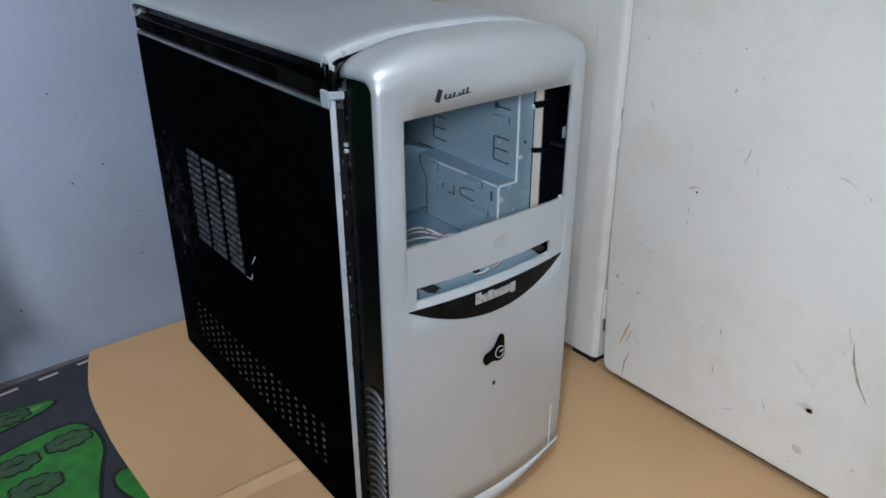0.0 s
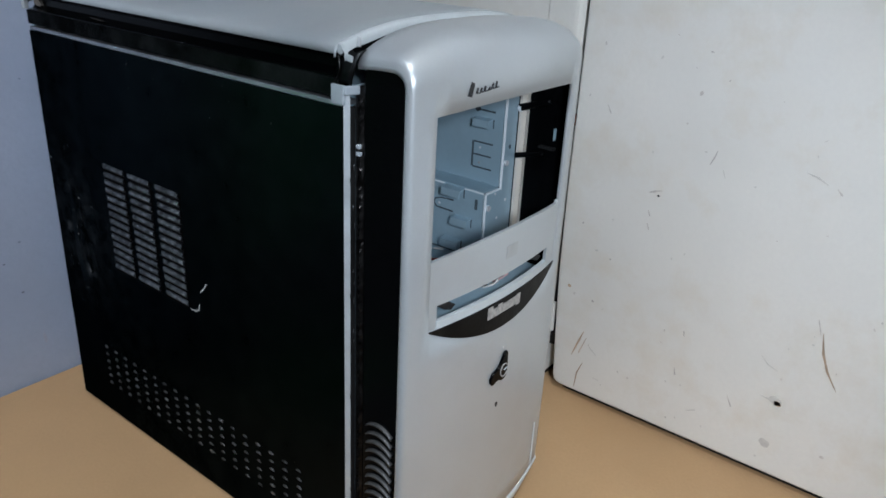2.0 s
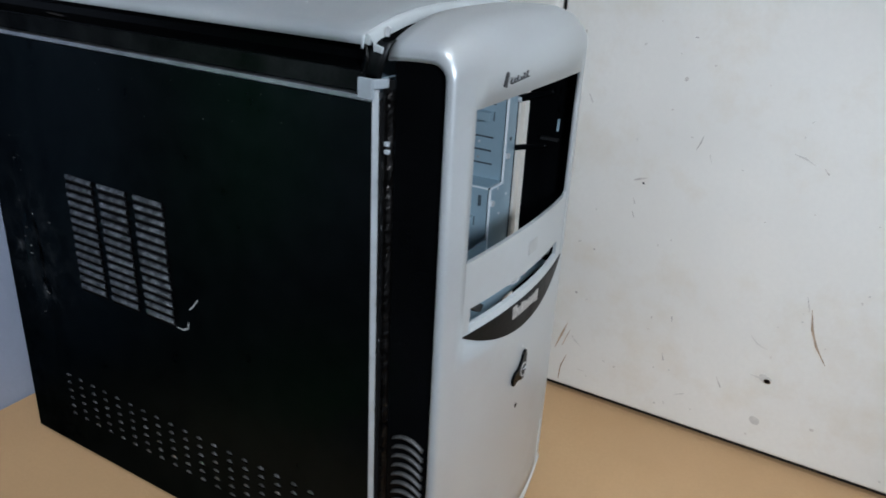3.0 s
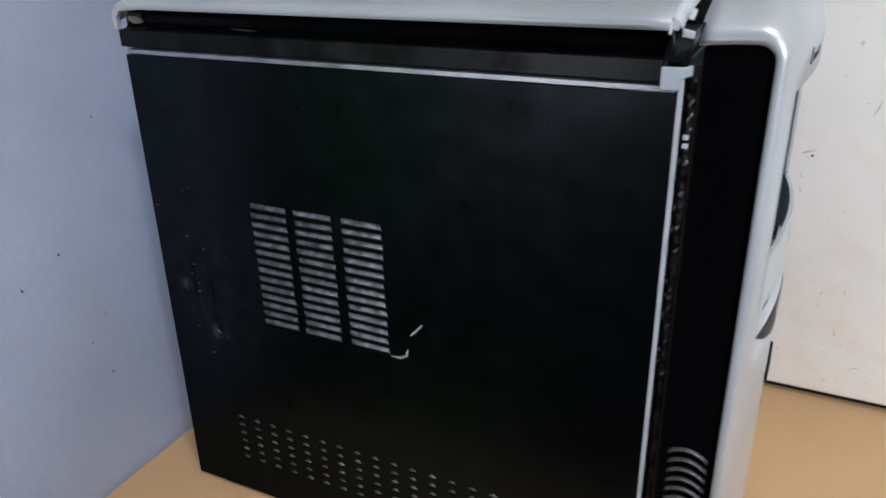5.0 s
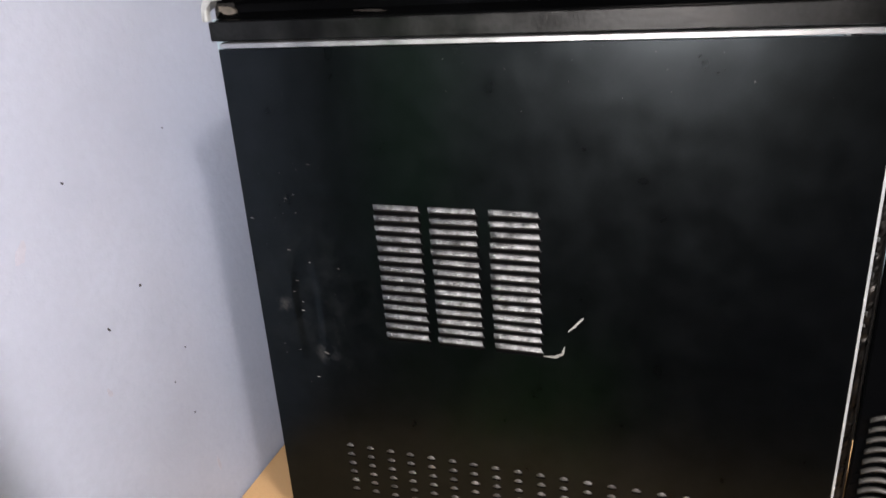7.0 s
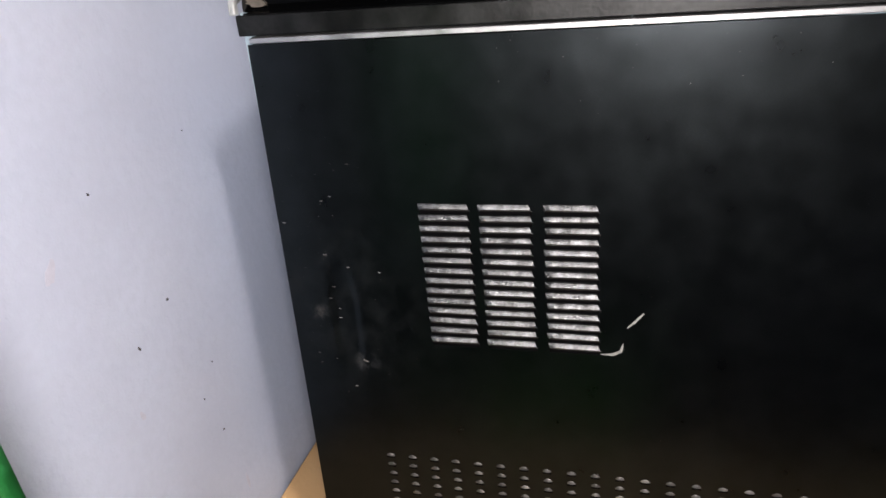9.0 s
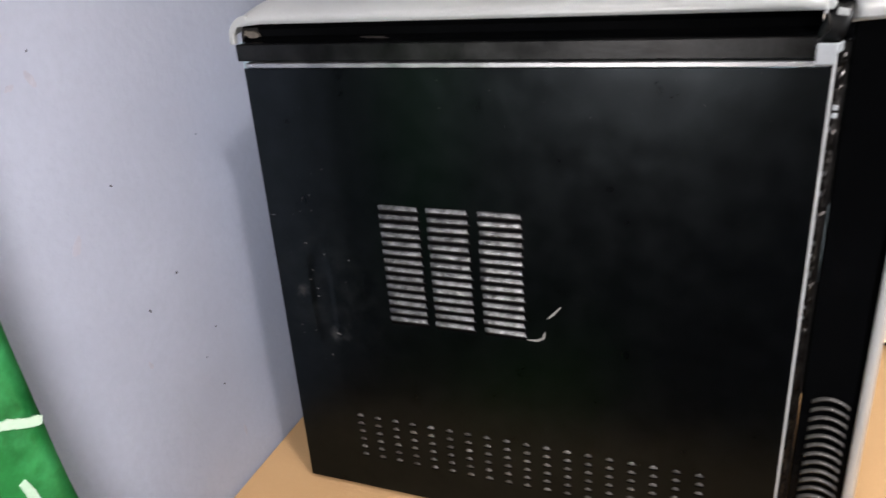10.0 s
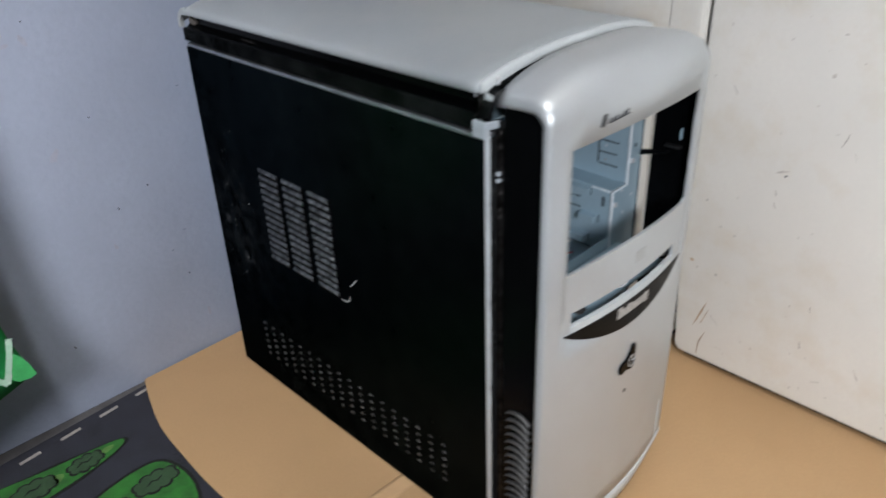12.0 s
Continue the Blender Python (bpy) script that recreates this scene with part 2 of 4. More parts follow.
def prism(outline, axis, a, b, bm=None):
    """An outline in the plane across an axis, drawn out along it from a to b."""
    bm = bm or bmesh.new()
    put = {"x": lambda p, q, d: (d, p, q), "y": lambda p, q, d: (p, d, q), "z": lambda p, q, d: (p, q, d)}[axis]
    ends = [[bm.verts.new(put(p, q, d)) for p, q in outline] for d in (a, b)]
    bm.faces.new(ends[0])
    bm.faces.new(ends[1][::-1])
    for i in range(len(outline)):
        j = (i + 1) % len(outline)
        bm.faces.new((ends[0][i], ends[0][j], ends[1][j], ends[1][i]))
    return bm


def grid(rows, bm=None, skip=None):
    """Quads between rows of places. skip(i, j): leave that quad open."""
    bm = bm or bmesh.new()
    v = [[bm.verts.new(p) for p in r] for r in rows]
    for i in range(len(v) - 1):
        for j in range(len(v[0]) - 1):
            if not (skip and skip(i, j)):
                bm.faces.new((v[i][j], v[i][j + 1], v[i + 1][j + 1], v[i + 1][j]))
    return bm


def plank(rows, push, bm=None):
    """A closed slab: the sheet of rows and the same sheet moved by push."""
    bm = bm or bmesh.new()
    a = [[bm.verts.new(p) for p in r] for r in rows]
    c = [[bm.verts.new(Vector(p) + Vector(push)) for p in r] for r in rows]
    n, m = len(a), len(a[0])
    for i in range(n - 1):
        for j in range(m - 1):
            bm.faces.new((a[i][j], a[i][j + 1], a[i + 1][j + 1], a[i + 1][j]))
            bm.faces.new((c[i][j], c[i + 1][j], c[i + 1][j + 1], c[i][j + 1]))
    ring = [(0, j) for j in range(m)] + [(i, m - 1) for i in range(1, n)] + [(n - 1, j) for j in range(m - 2, -1, -1)] + [(i, 0) for i in range(n - 2, 0, -1)]
    for k in range(len(ring)):
        (p, q), (r, s) = ring[k], ring[(k + 1) % len(ring)]
        bm.faces.new((a[p][q], c[p][q], c[r][s], a[r][s]))
    return bm


def stroke(points, widths, lift, plane, bm=None, thick=0.0003):
    """A flat mark that follows a few points on a wall or floor; plane: x, y or z and its place."""
    bm = bm or bmesh.new()
    axis, at = plane
    pts = [Vector(p) for p in points]
    fine = []
    for i in range(len(pts) - 1):
        for k in range(4):
            f = k / 4
            fine.append((pts[i].lerp(pts[i + 1], f), widths[i] * (1 - f) + widths[i + 1] * f))
    fine.append((pts[-1], widths[-1]))
    rows = []
    for i, (p, w) in enumerate(fine):
        d = fine[min(i + 1, len(fine) - 1)][0] - fine[max(i - 1, 0)][0]
        side = Vector((-d.y, d.x)).normalized() * w * 0.5 * (0.8 + 0.4 * random.random())
        put = {"x": lambda q: (at + lift, q.x, q.y), "y": lambda q: (q.x, at + lift, q.y), "z": lambda q: (q.x, q.y, at + lift)}[axis]
        rows.append([put(p - side), put(p + side)])
    push = {"x": (-math.copysign(thick, lift), 0, 0), "y": (0, -math.copysign(thick, lift), 0), "z": (0, 0, -thick)}[axis]
    return plank(rows, push, bm)


def blob(cx, cy, r0, r1, turn, count=14, wobble=0.2, lobes=0.0):
    """An uneven oval outline."""
    out = []
    for i in range(count):
        a = 2 * math.pi * i / count
        k = 1 + wobble * (random.random() - 0.5) + lobes * abs(math.sin(0.5 * 8 * a + 0.4))
        p, q = r0 * k * math.cos(a), r1 * k * math.sin(a)
        out.append((cx + p * math.cos(turn) - q * math.sin(turn), cy + p * math.sin(turn) + q * math.cos(turn)))
    return out


def bush(cx, cy, r0, r1, turn, lobes=8, height=0.0030):
    """A flat cloud-like outline: an oval with even scallops."""
    n = 120
    ring = [(r0 * math.cos(2 * math.pi * i / n), r1 * math.sin(2 * math.pi * i / n)) for i in range(n)]
    gaps = [math.dist(ring[i], ring[(i + 1) % n]) for i in range(n)]
    total, run, out = sum(gaps), 0.0, []
    for i, (p, q) in enumerate(ring):
        h = height * abs(math.sin(math.pi * lobes * run / total)) ** 0.7
        run += gaps[i]
        nx, ny = p / r0 ** 2, q / r1 ** 2
        k = h / math.hypot(nx, ny)
        p, q = p + nx * k, q + ny * k
        out.append((cx + p * math.cos(turn) - q * math.sin(turn), cy + p * math.sin(turn) + q * math.cos(turn)))
    return out[::2]


def tube(points, r, bm=None, sides=8):
    """A round wire through a few points."""
    bm = bm or bmesh.new()
    pts = [Vector(p) for p in points]
    fine = []
    for i in range(len(pts) - 1):
        a, b, c, d = pts[max(i - 1, 0)], pts[i], pts[i + 1], pts[min(i + 2, len(pts) - 1)]
        for k in range(6):
            t = k / 6
            fine.append(0.5 * ((2 * b) + (c - a) * t + (2 * a - 5 * b + 4 * c - d) * t * t + (3 * b - a - 3 * c + d) * t ** 3))
    fine.append(pts[-1])
    rings = []
    for i, p in enumerate(fine):
        d = (fine[min(i + 1, len(fine) - 1)] - fine[max(i - 1, 0)]).normalized()
        u = d.orthogonal().normalized()
        w = d.cross(u)
        rings.append([bm.verts.new(p + r * (math.cos(2 * math.pi * k / sides) * u + math.sin(2 * math.pi * k / sides) * w)) for k in range(sides)])
    for a, b in zip(rings, rings[1:]):
        for k in range(sides):
            bm.faces.new((a[k], a[(k + 1) % sides], b[(k + 1) % sides], b[k]))
    bm.faces.new(rings[0][::-1])
    bm.faces.new(rings[-1])
    return bm


# ---- room ----
WALL_Y, WHITE_X, DOOR_X, LOW = 0.387, 0.310, 0.304, -0.004


def setting(name, bm, mat, label, category, bevel=0.0, smooth=False):
    ob = new(name, link(name, bm, mat, smooth))
    if bevel:
        rounded(ob, bevel)
    return tagged(ob, label, category, kind="structure")


setting("floor", box(-3.6, 0.9, -3.6, 0.487, -0.06, -0.012), WOOD_FLOOR, "brown floor under the carpet and the cardboard", "floor")
north = setting("wall_north", box(-3.6, 0.3105, WALL_Y, 0.487, -0.012, 2.5), BLUE_WALL, "lavender blue painted wall with small specks", "wall")
east = setting("wall_east", box(WHITE_X, 0.413, 0.0605, 0.3868, 0.0074, 2.5), WHITE_PAINT, "white painted wall beside the door frame", "wall")
setting("wall_east_far", box(0.36, 0.413, -3.6, -0.85, -0.012, 2.5), WHITE_PAINT, "white painted wall past the door", "wall")
setting("wall_over_door", box(0.36, 0.413, -0.85, 0.0305, 2.06, 2.5), WHITE_PAINT, "white painted wall over the door", "wall")
setting("wall_west", box(-3.7, -3.6, -3.6, 0.487, -0.012, 2.5), FAR_WALL, "plain unseen wall, darkened to dim reflections", "wall")
setting("wall_south", box(-3.7, 0.9, -3.7, -3.6, -0.012, 2.5), FAR_WALL, "plain unseen wall, darkened to dim reflections", "wall")
setting("ceiling", box(-3.7, 0.9, -3.7, 0.487, 2.5, 2.58), CEILING, "plain white ceiling", "ceiling")
# unseen wall, coloured near-black so the door gaps stay dark
setting("wall_behind_door", box(0.80, 0.9, -3.6, 0.0605, -0.012, 2.5), GAP_SHADE_AND_SPOT, "unseen near-black wall closing the space behind the door", "wall")

POST = [(0.3085, 0.0600), (0.3085, 0.0345), (0.3090, 0.0315), (0.3104, 0.0286), (0.3128, 0.0266), (0.3600, 0.0262), (0.3600, 0.0600)]
frame_post = setting("door_frame", prism(POST, "z", 0.0078, 2.06), WHITE_PAINT, "white painted door frame post with a worn foot", "door frame", bevel=0.0015)
# block under the post paints the shade of its gap
part("gap_under", box(0.3125, 0.3550, 0.0300, 0.0595, 0.0002, 0.0077), GAP_SHADE_AND_SPOT, frame_post, "near-black block, shade of the gap under the post")

# the door's lower corner is worn round
LEAF = [(-0.84, 2.04), (-0.84, 0.0078), (0.0040, 0.0078), (0.0078, 0.0086), (0.0108, 0.0112), (0.0124, 0.0160), (0.0142, 0.0400), (0.0168, 0.0800), (0.0192, 0.1300), (0.0205, 0.2000), (0.0205, 2.04)]
door = new("door_1", link("door_1", prism(LEAF, "x", DOOR_X, 0.339), WHITE_PAINT))
tagged(door, "white painted wooden door, closed, scuffed and stained", "door", kind="structure")
rounded(door, 0.002)
# two near-black blocks paint the shade beside and under the door
part("gap_stop", box(0.3165, 0.337, 0.0110, 0.0260, 0.0400, 2.04), GAP_SHADE_AND_SPOT, door, "near-black block, shade of the hinge-side gap")
part("gap_under", box(DOOR_X + 0.0088, 0.330, -0.84, 0.0040, 0.0002, 0.0076), GAP_SHADE_AND_SPOT, door, "near-black block, shade of the gap under the door")
part("hinge", prism(blob(0.3120, 0.0238, 0.0026, 0.0026, 0, 12, 0), "z", 0.219, 0.234), WHITE_PAINT, door, "white painted hinge knuckle")
part("hinge", prism(blob(0.3120, 0.0238, 0.0026, 0.0026, 0, 12, 0), "z", 0.058, 0.088), WHITE_PAINT, door, "white painted hinge knuckle")
part("hinge_pin", prism(blob(0.3120, 0.0240, 0.0018, 0.0018, 0, 10, 0.3), "z", 0.262, 0.272), RUST, door, "rusty hinge pin")


def scuff(points, widths, mat=SCUFF):
    part("scuff", stroke(points, [0.75 * w for w in widths], -0.0003, ("x", DOOR_X)), mat, door)


def smear(y, z, r0, r1, turn, mat=SMUDGE):
    part("scuff", prism(blob(y, z, r0, r1, turn), "x", DOOR_X - 0.0002, DOOR_X + 0.0003), mat, door)


scuff([(-0.2085, 0.148), (-0.212, 0.132), (-0.218, 0.118), (-0.2275, 0.104)], [0.0006, 0.0024, 0.0022, 0.0006])
scuff([(-0.203, 0.158), (-0.207, 0.146)], [0.0006, 0.0012], GREY_SCUFF)
scuff([(-0.0145, 0.074), (-0.010, 0.060), (-0.005, 0.045)], [0.0008, 0.0030, 0.0006])
scuff([(-0.018, 0.068), (-0.012, 0.050)], [0.0005, 0.0012])
scuff([(-0.0175, 0.041), (-0.013, 0.028), (-0.012, 0.013)], [0.0006, 0.0020, 0.0008])
scuff([(-0.055, 0.222), (-0.060, 0.224), (-0.066, 0.226)], [0.0008, 0.0022, 0.0008], GREY_SCUFF)
smear(-0.0635, 0.221, 0.0011, 0.0008, 0.3, GAP_SHADE_AND_SPOT)
scuff([(-0.057, 0.207), (-0.059, 0.202)], [0.0006, 0.0012], GREY_SCUFF)
scuff([(-0.058, 0.195), (-0.060, 0.190)], [0.0010, 0.0008], GREY_SCUFF)
smear(-0.0835, 0.309, 0.0014, 0.0018, 0.2, GREY_SCUFF)
scuff([(-0.100, 0.256), (-0.1025, 0.262), (-0.104, 0.268)], [0.0006, 0.0014, 0.0006], GREY_SCUFF)
scuff([(-0.170, 0.266), (-0.178, 0.264), (-0.186, 0.260)], [0.0008, 0.0022, 0.0008], SMUDGE)
scuff([(-0.192, 0.259), (-0.196, 0.255)], [0.0008, 0.0018], GREY_SCUFF)
smear(-0.188, 0.0775, 0.0052, 0.0036, 0.25, SMUDGE)
smear(-0.190, 0.0755, 0.0030, 0.0022, 0.3, SCUFF)
smear(-0.1895, 0.0750, 0.0010, 0.0008, 0.3, GAP_SHADE_AND_SPOT)
scuff([(-0.176, 0.078), (-0.184, 0.077)], [0.0004, 0.0016], SMUDGE)
scuff([(-0.1035, 0.073), (-0.105, 0.066)], [0.0006, 0.0016], GREY_SCUFF)
scuff([(-0.1055, 0.110), (-0.1065, 0.105)], [0.0012, 0.0008], GREY_SCUFF)
smear(-0.089, 0.104, 0.0007, 0.0013, 0, GREY_SCUFF)
smear(-0.088, 0.092, 0.0012, 0.0005, 0.2, GREY_SCUFF)
scuff([(-0.151, 0.066), (-0.156, 0.057)], [0.0005, 0.0014], GREY_SCUFF)
smear(0.006, 0.115, 0.0020, 0.0015, 0.5, SCUFF)
smear(0.000, 0.109, 0.0010, 0.0014, 0.5, SMUDGE)
scuff([(-0.008, 0.287), (-0.012, 0.280)], [0.0006, 0.0012], GREY_SCUFF)
smear(-0.030, 0.153, 0.0010, 0.0008, 0, GREY_SCUFF)
scuff([(-0.170, 0.113), (-0.176, 0.107), (-0.184, 0.104)], [0.0004, 0.0016, 0.0004], SMUDGE)
smear(-0.188, 0.036, 0.0045, 0.0035, 0.4, SMUDGE)
smear(-0.021, 0.062, 0.0006, 0.0010, 0, GREY_SCUFF)
scuff([(-0.022, 0.060), (-0.030, 0.054)], [0.0014, 0.0004], SMUDGE)
scuff([(-0.120, 0.036), (-0.128, 0.040)], [0.0005, 0.0012], SMUDGE)
scuff([(-0.030, 0.030), (-0.036, 0.029)], [0.0012, 0.0005], SMUDGE)
scuff([(-0.1135, 0.248), (-0.111, 0.254)], [0.0005, 0.0010], SMUDGE)
smear(-0.231, 0.044, 0.0016, 0.0012, 0, GREY_SCUFF)

for k in range(46):
    smear(random.uniform(-0.30, 0.015), random.uniform(0.012, 0.36), random.uniform(0.0004, 0.0015), random.uniform(0.0003, 0.0010), random.uniform(0, 3), random.choice((SMUDGE, SMUDGE, SMUDGE, GREY_SCUFF)))

WALL_MARKS = ((-0.037, 0.1985, 0.0010, 0.0010), (-0.0685, 0.1855, 0.0007, 0.0014), (-0.0725, 0.2745, 0.0008, 0.0010), (-0.017, 0.093, 0.0007, 0.0008),
              (-0.141, 0.067, 0.0008, 0.0017), (-0.028, 0.124, 0.0005, 0.0006), (-0.012, 0.141, 0.0006, 0.0006), (-0.103, 0.361, 0.0006, 0.0006), (0.012, 0.282, 0.0005, 0.0006))
for wx, wz, a, b in WALL_MARKS:
    part("speck", prism(blob(wx, wz, a, b, 0.5, 8, 0.6), "y", WALL_Y - 0.0003, WALL_Y + 0.0002), SPECK, north)
for wx, wz, a, b, turn in ((-0.108, 0.250, 0.0028, 0.0065, -0.6), (-0.106, 0.347, 0.0022, 0.0045, 0.5), (-0.005, 0.040, 0.0012, 0.0060, 0.1), (-0.120, 0.345, 0.003, 0.0016, 0.2), (-0.080, 0.150, 0.0015, 0.0030, 0.3)):
    part("smudge", prism(blob(wx, wz, a, b, turn, 12, 0.5), "y", WALL_Y - 0.0002, WALL_Y + 0.0002), WALL_SMUDGE, north)

# ---- carpet with printed road and islands ----
carpet = new("carpet", link("carpet", box(-1.7, 0.22, -1.3, WALL_Y - 0.001, -0.012, LOW), CARPET))
tagged(carpet, "dark grey play carpet with green islands and road dashes", "carpet")


def print_on(name, outline, mat, level):
    part(name, prism(outline, "z", LOW - 0.001, LOW + 0.0002 + 0.00025 * level), mat, carpet)


def grown(outline, by):
    cx, cy = sum(p for p, q in outline) / len(outline), sum(q for p, q in outline) / len(outline)
    return [(p + by * (p - cx) / math.hypot(p - cx, q - cy), q + by * (q - cy) / math.hypot(p - cx, q - cy)) for p, q in outline]


def round_off(outline, times=2):
    for _ in range(times):
        nxt = []
        for i, (p, q) in enumerate(outline):
            r, s = outline[(i + 1) % len(outline)]
            nxt += [(0.75 * p + 0.25 * r, 0.75 * q + 0.25 * s), (0.25 * p + 0.75 * r, 0.25 * q + 0.75 * s)]
        outline = nxt
    return outline


print_on("border", [(-1.7, 0.3855), (-1.7, 0.300), (-0.30, 0.367), (-0.085, 0.3805), (0.0, 0.384), (0.0, 0.3855)], CARPET_EDGE, 0)
for k in range(9):
    dx = -0.1355 - 0.0385 * (k - 1)
    dy = 0.3685 + 0.0018 * (1 - k) * 2.2
    print_on("dash", [(dx - 0.0095, dy - 0.0030), (dx + 0.0095, dy - 0.0010), (dx + 0.0095, dy + 0.0025), (dx - 0.0095, dy + 0.0005)], CARPET_WHITE, 1)


def island(outline, inner=()):
    o = round_off(outline)
    print_on("island_outline", grown(o, 0.0036), CARPET_LINE, 1)
    print_on("island", o, CARPET_GREEN, 2)
    for b in inner:
        print_on("bush_outline", grown(b, 0.0024), CARPET_LINE, 3)
        print_on("bush", b, CARPET_DARK, 4)
        bx, by = sum(p for p, q in b) / len(b), sum(q for p, q in b) / len(b)
        part("bush_vein", stroke([(bx - 0.008, by - 0.0015), (bx - 0.003, by + 0.0018), (bx + 0.002, by - 0.0005), (bx + 0.007, by + 0.0022)], [0.0008, 0.0014, 0.0014, 0.0008], 0.0016, ("z", LOW)), CARPET_LINE, carpet)


island([(-0.139, 0.322), (-0.150, 0.311), (-0.185, 0.303), (-0.230, 0.298), (-0.275, 0.305), (-0.268, 0.345), (-0.205, 0.332), (-0.165, 0.328)],
       [bush(-0.180, 0.3165, 0.013, 0.0065, 0.10), bush(-0.225, 0.317, 0.016, 0.009, 0.0)])
print_on("island_light", round_off([(-0.150, 0.3205), (-0.158, 0.3145), (-0.166, 0.3155), (-0.163, 0.3225)]), CARPET_LIME, 3)
print_on("island_light", round_off([(-0.197, 0.318), (-0.205, 0.309), (-0.212, 0.311), (-0.208, 0.322)]), CARPET_LIME, 3)
island([(-0.128, 0.268), (-0.122, 0.225), (-0.140, 0.185), (-0.155, 0.130), (-0.230, 0.120), (-0.260, 0.180), (-0.245, 0.245), (-0.195, 0.268), (-0.150, 0.275)],
       [bush(-0.147, 0.249, 0.017, 0.0085, 0.0), bush(-0.192, 0.243, 0.017, 0.0085, 0.05), bush(-0.184, 0.205, 0.018, 0.010, -0.1), bush(-0.225, 0.190, 0.016, 0.010, 0.2)])
island([(-0.128, 0.182), (-0.132, 0.160), (-0.118, 0.125), (-0.095, 0.100), (-0.080, 0.130), (-0.100, 0.175)])

# ---- cardboard sheet ----
EDGE = [(-0.090, 0.3845), (-0.0985, 0.360), (-0.1105, 0.318), (-0.1145, 0.290), (-0.1165, 0.250), (-0.1180, 0.213), (-0.1165, 0.170), (-0.1150, 0.130),
        (-0.112, 0.05), (-0.110, -0.05), (-0.107, -0.15), (-0.104, -0.430)]
EDGE = [EDGE[0]] + round_off(EDGE, 1)[1:-3] + [EDGE[-1]]
sheet = EDGE + [(0.10, -0.430), (0.335, -0.430), (0.335, 0.3845)]
card = new("cardboard_sheet", link("cardboard_sheet", prism(sheet, "z", LOW + 0.0014, 0.0), CARDBOARD))
tagged(card, "flattened brown cardboard sheet lying on the carpet under the computer", "cardboard")
rounded(card, 0.0012)
crease = []
for k in range(13):
    f = k / 12
    x, y = -0.1145 + 0.1260 * f, 0.0865 + 0.0015 * math.sin(3 * f)
    crease.append([(x, y - 0.0080, 0.0001), (x, y - 0.0045, 0.0003), (x, y, 0.0005 + 0.0001 * math.sin(9 * f)), (x, y + 0.0050, 0.0003), (x, y + 0.0085, 0.0001)])
part("crease", plank(crease, (0, 0, -0.001)), CARD_CREASE, card, "raised pale fold line", smooth=True)

# ---- hanging green sheet ----
def sheet_edge(z):
    return -0.190 - 0.016 * (1 - math.exp(-max(0.0, z - 0.105) / 0.035)) - 0.05 * max(0.0, z - 0.22)


def on_bag(x, z):
    """Depth of the softly waving sheet."""
    g, f = (sheet_edge(z) - x) / 0.24, (z - 0.105) / 0.42
    return 0.320 + 0.010 * math.sin(9 * g + 2 * f) * g + 0.006 * math.sin(5 * f + 3 * g) + 0.050 * max(0.0, (f - 0.5) / 0.5) ** 2


rows = []
for i in range(25):
    f = i / 24
    row = []
    for j in range(19):
        g = j / 18
        z = 0.105 + 0.42 * f - 0.058 * g * max(0.0, 1 - 3 * f)
        x = sheet_edge(0.105 + 0.42 * f) - 0.14 * g
        row.append((x, on_bag(x, z), z))
    rows.append(row)
bag = new("hanging_green_sheet", link("hanging_green_sheet", plank(rows, (0, 0.0015, 0)), GREEN_CLOTH, True))
tagged(bag, "hanging green plastic sheet printed with white zigzag lines", "plastic sheet")


def bag_line(points, width):
    pts = [Vector(p) for p in points]
    line = []
    for i in range(len(pts) - 1):
        n = 8
        for k in range(n + (i == len(pts) - 2)):
            p = pts[i].lerp(pts[i + 1], k / n)
            d = (pts[i + 1] - pts[i]).normalized()
            side = Vector((-d.y, d.x)) * width * random.uniform(0.34, 0.48)
            line.append([(q.x, on_bag(q.x, q.y) - 0.0012, q.y) for q in (p - side, p, p + side)])
    part("print_line", plank(line, (0, 0.001, 0)), GREEN_WHITE, bag)


bag_line([(-0.2000, 0.1420), (-0.2035, 0.1290), (-0.2075, 0.1170), (-0.2120, 0.1035)], 0.0052)
bag_line([(-0.2120, 0.1035), (-0.2200, 0.1130), (-0.2290, 0.1240), (-0.2352, 0.1320)], 0.0056)
bag_line([(-0.2245, 0.1900), (-0.2218, 0.1780), (-0.2173, 0.1533), (-0.2250, 0.1480), (-0.2343, 0.1430), (-0.2380, 0.1200), (-0.2413, 0.0885)], 0.0052)
bag_line([(-0.2060, 0.2120), (-0.2130, 0.2150), (-0.2209, 0.2200), (-0.2400, 0.2280)], 0.0056)
bag_line([(-0.2343, 0.1430), (-0.2480, 0.1400), (-0.2600, 0.1440)], 0.0050)


def bag_patch(lower, upper, label):
    """A printed patch between two lines of places across the sheet."""
    rows_ = []
    for a, b in zip(lower, upper):
        line = [Vector(a).lerp(Vector(b), k / 6) for k in range(7)]
        rows_.append([(q.x, on_bag(q.x, q.y) - 0.0007, q.y) for q in line])
    part("print_patch", plank(rows_, (0, 0.0005, 0)), GREEN_LIGHT, bag, label)


bag_patch([(-0.1905, 0.1030), (-0.1960, 0.1012), (-0.2040, 0.1020), (-0.2085, 0.1060)], [(-0.1925, 0.1130), (-0.1965, 0.1230), (-0.2025, 0.1300), (-0.2065, 0.1190)], "light green printed corner")

# ---- computer case ----
case = thing("computer_tower", (0.089, 0.14, 0.0), "silver and black computer tower with empty drive bays, on cardboard", "computer")
W, MID, HALF = 0.178, 0.089, 0.087
BACK, FRONT = 0.333, -0.0065


def sag(x):
    return min(1.0, ((x - MID) / HALF) ** 2)


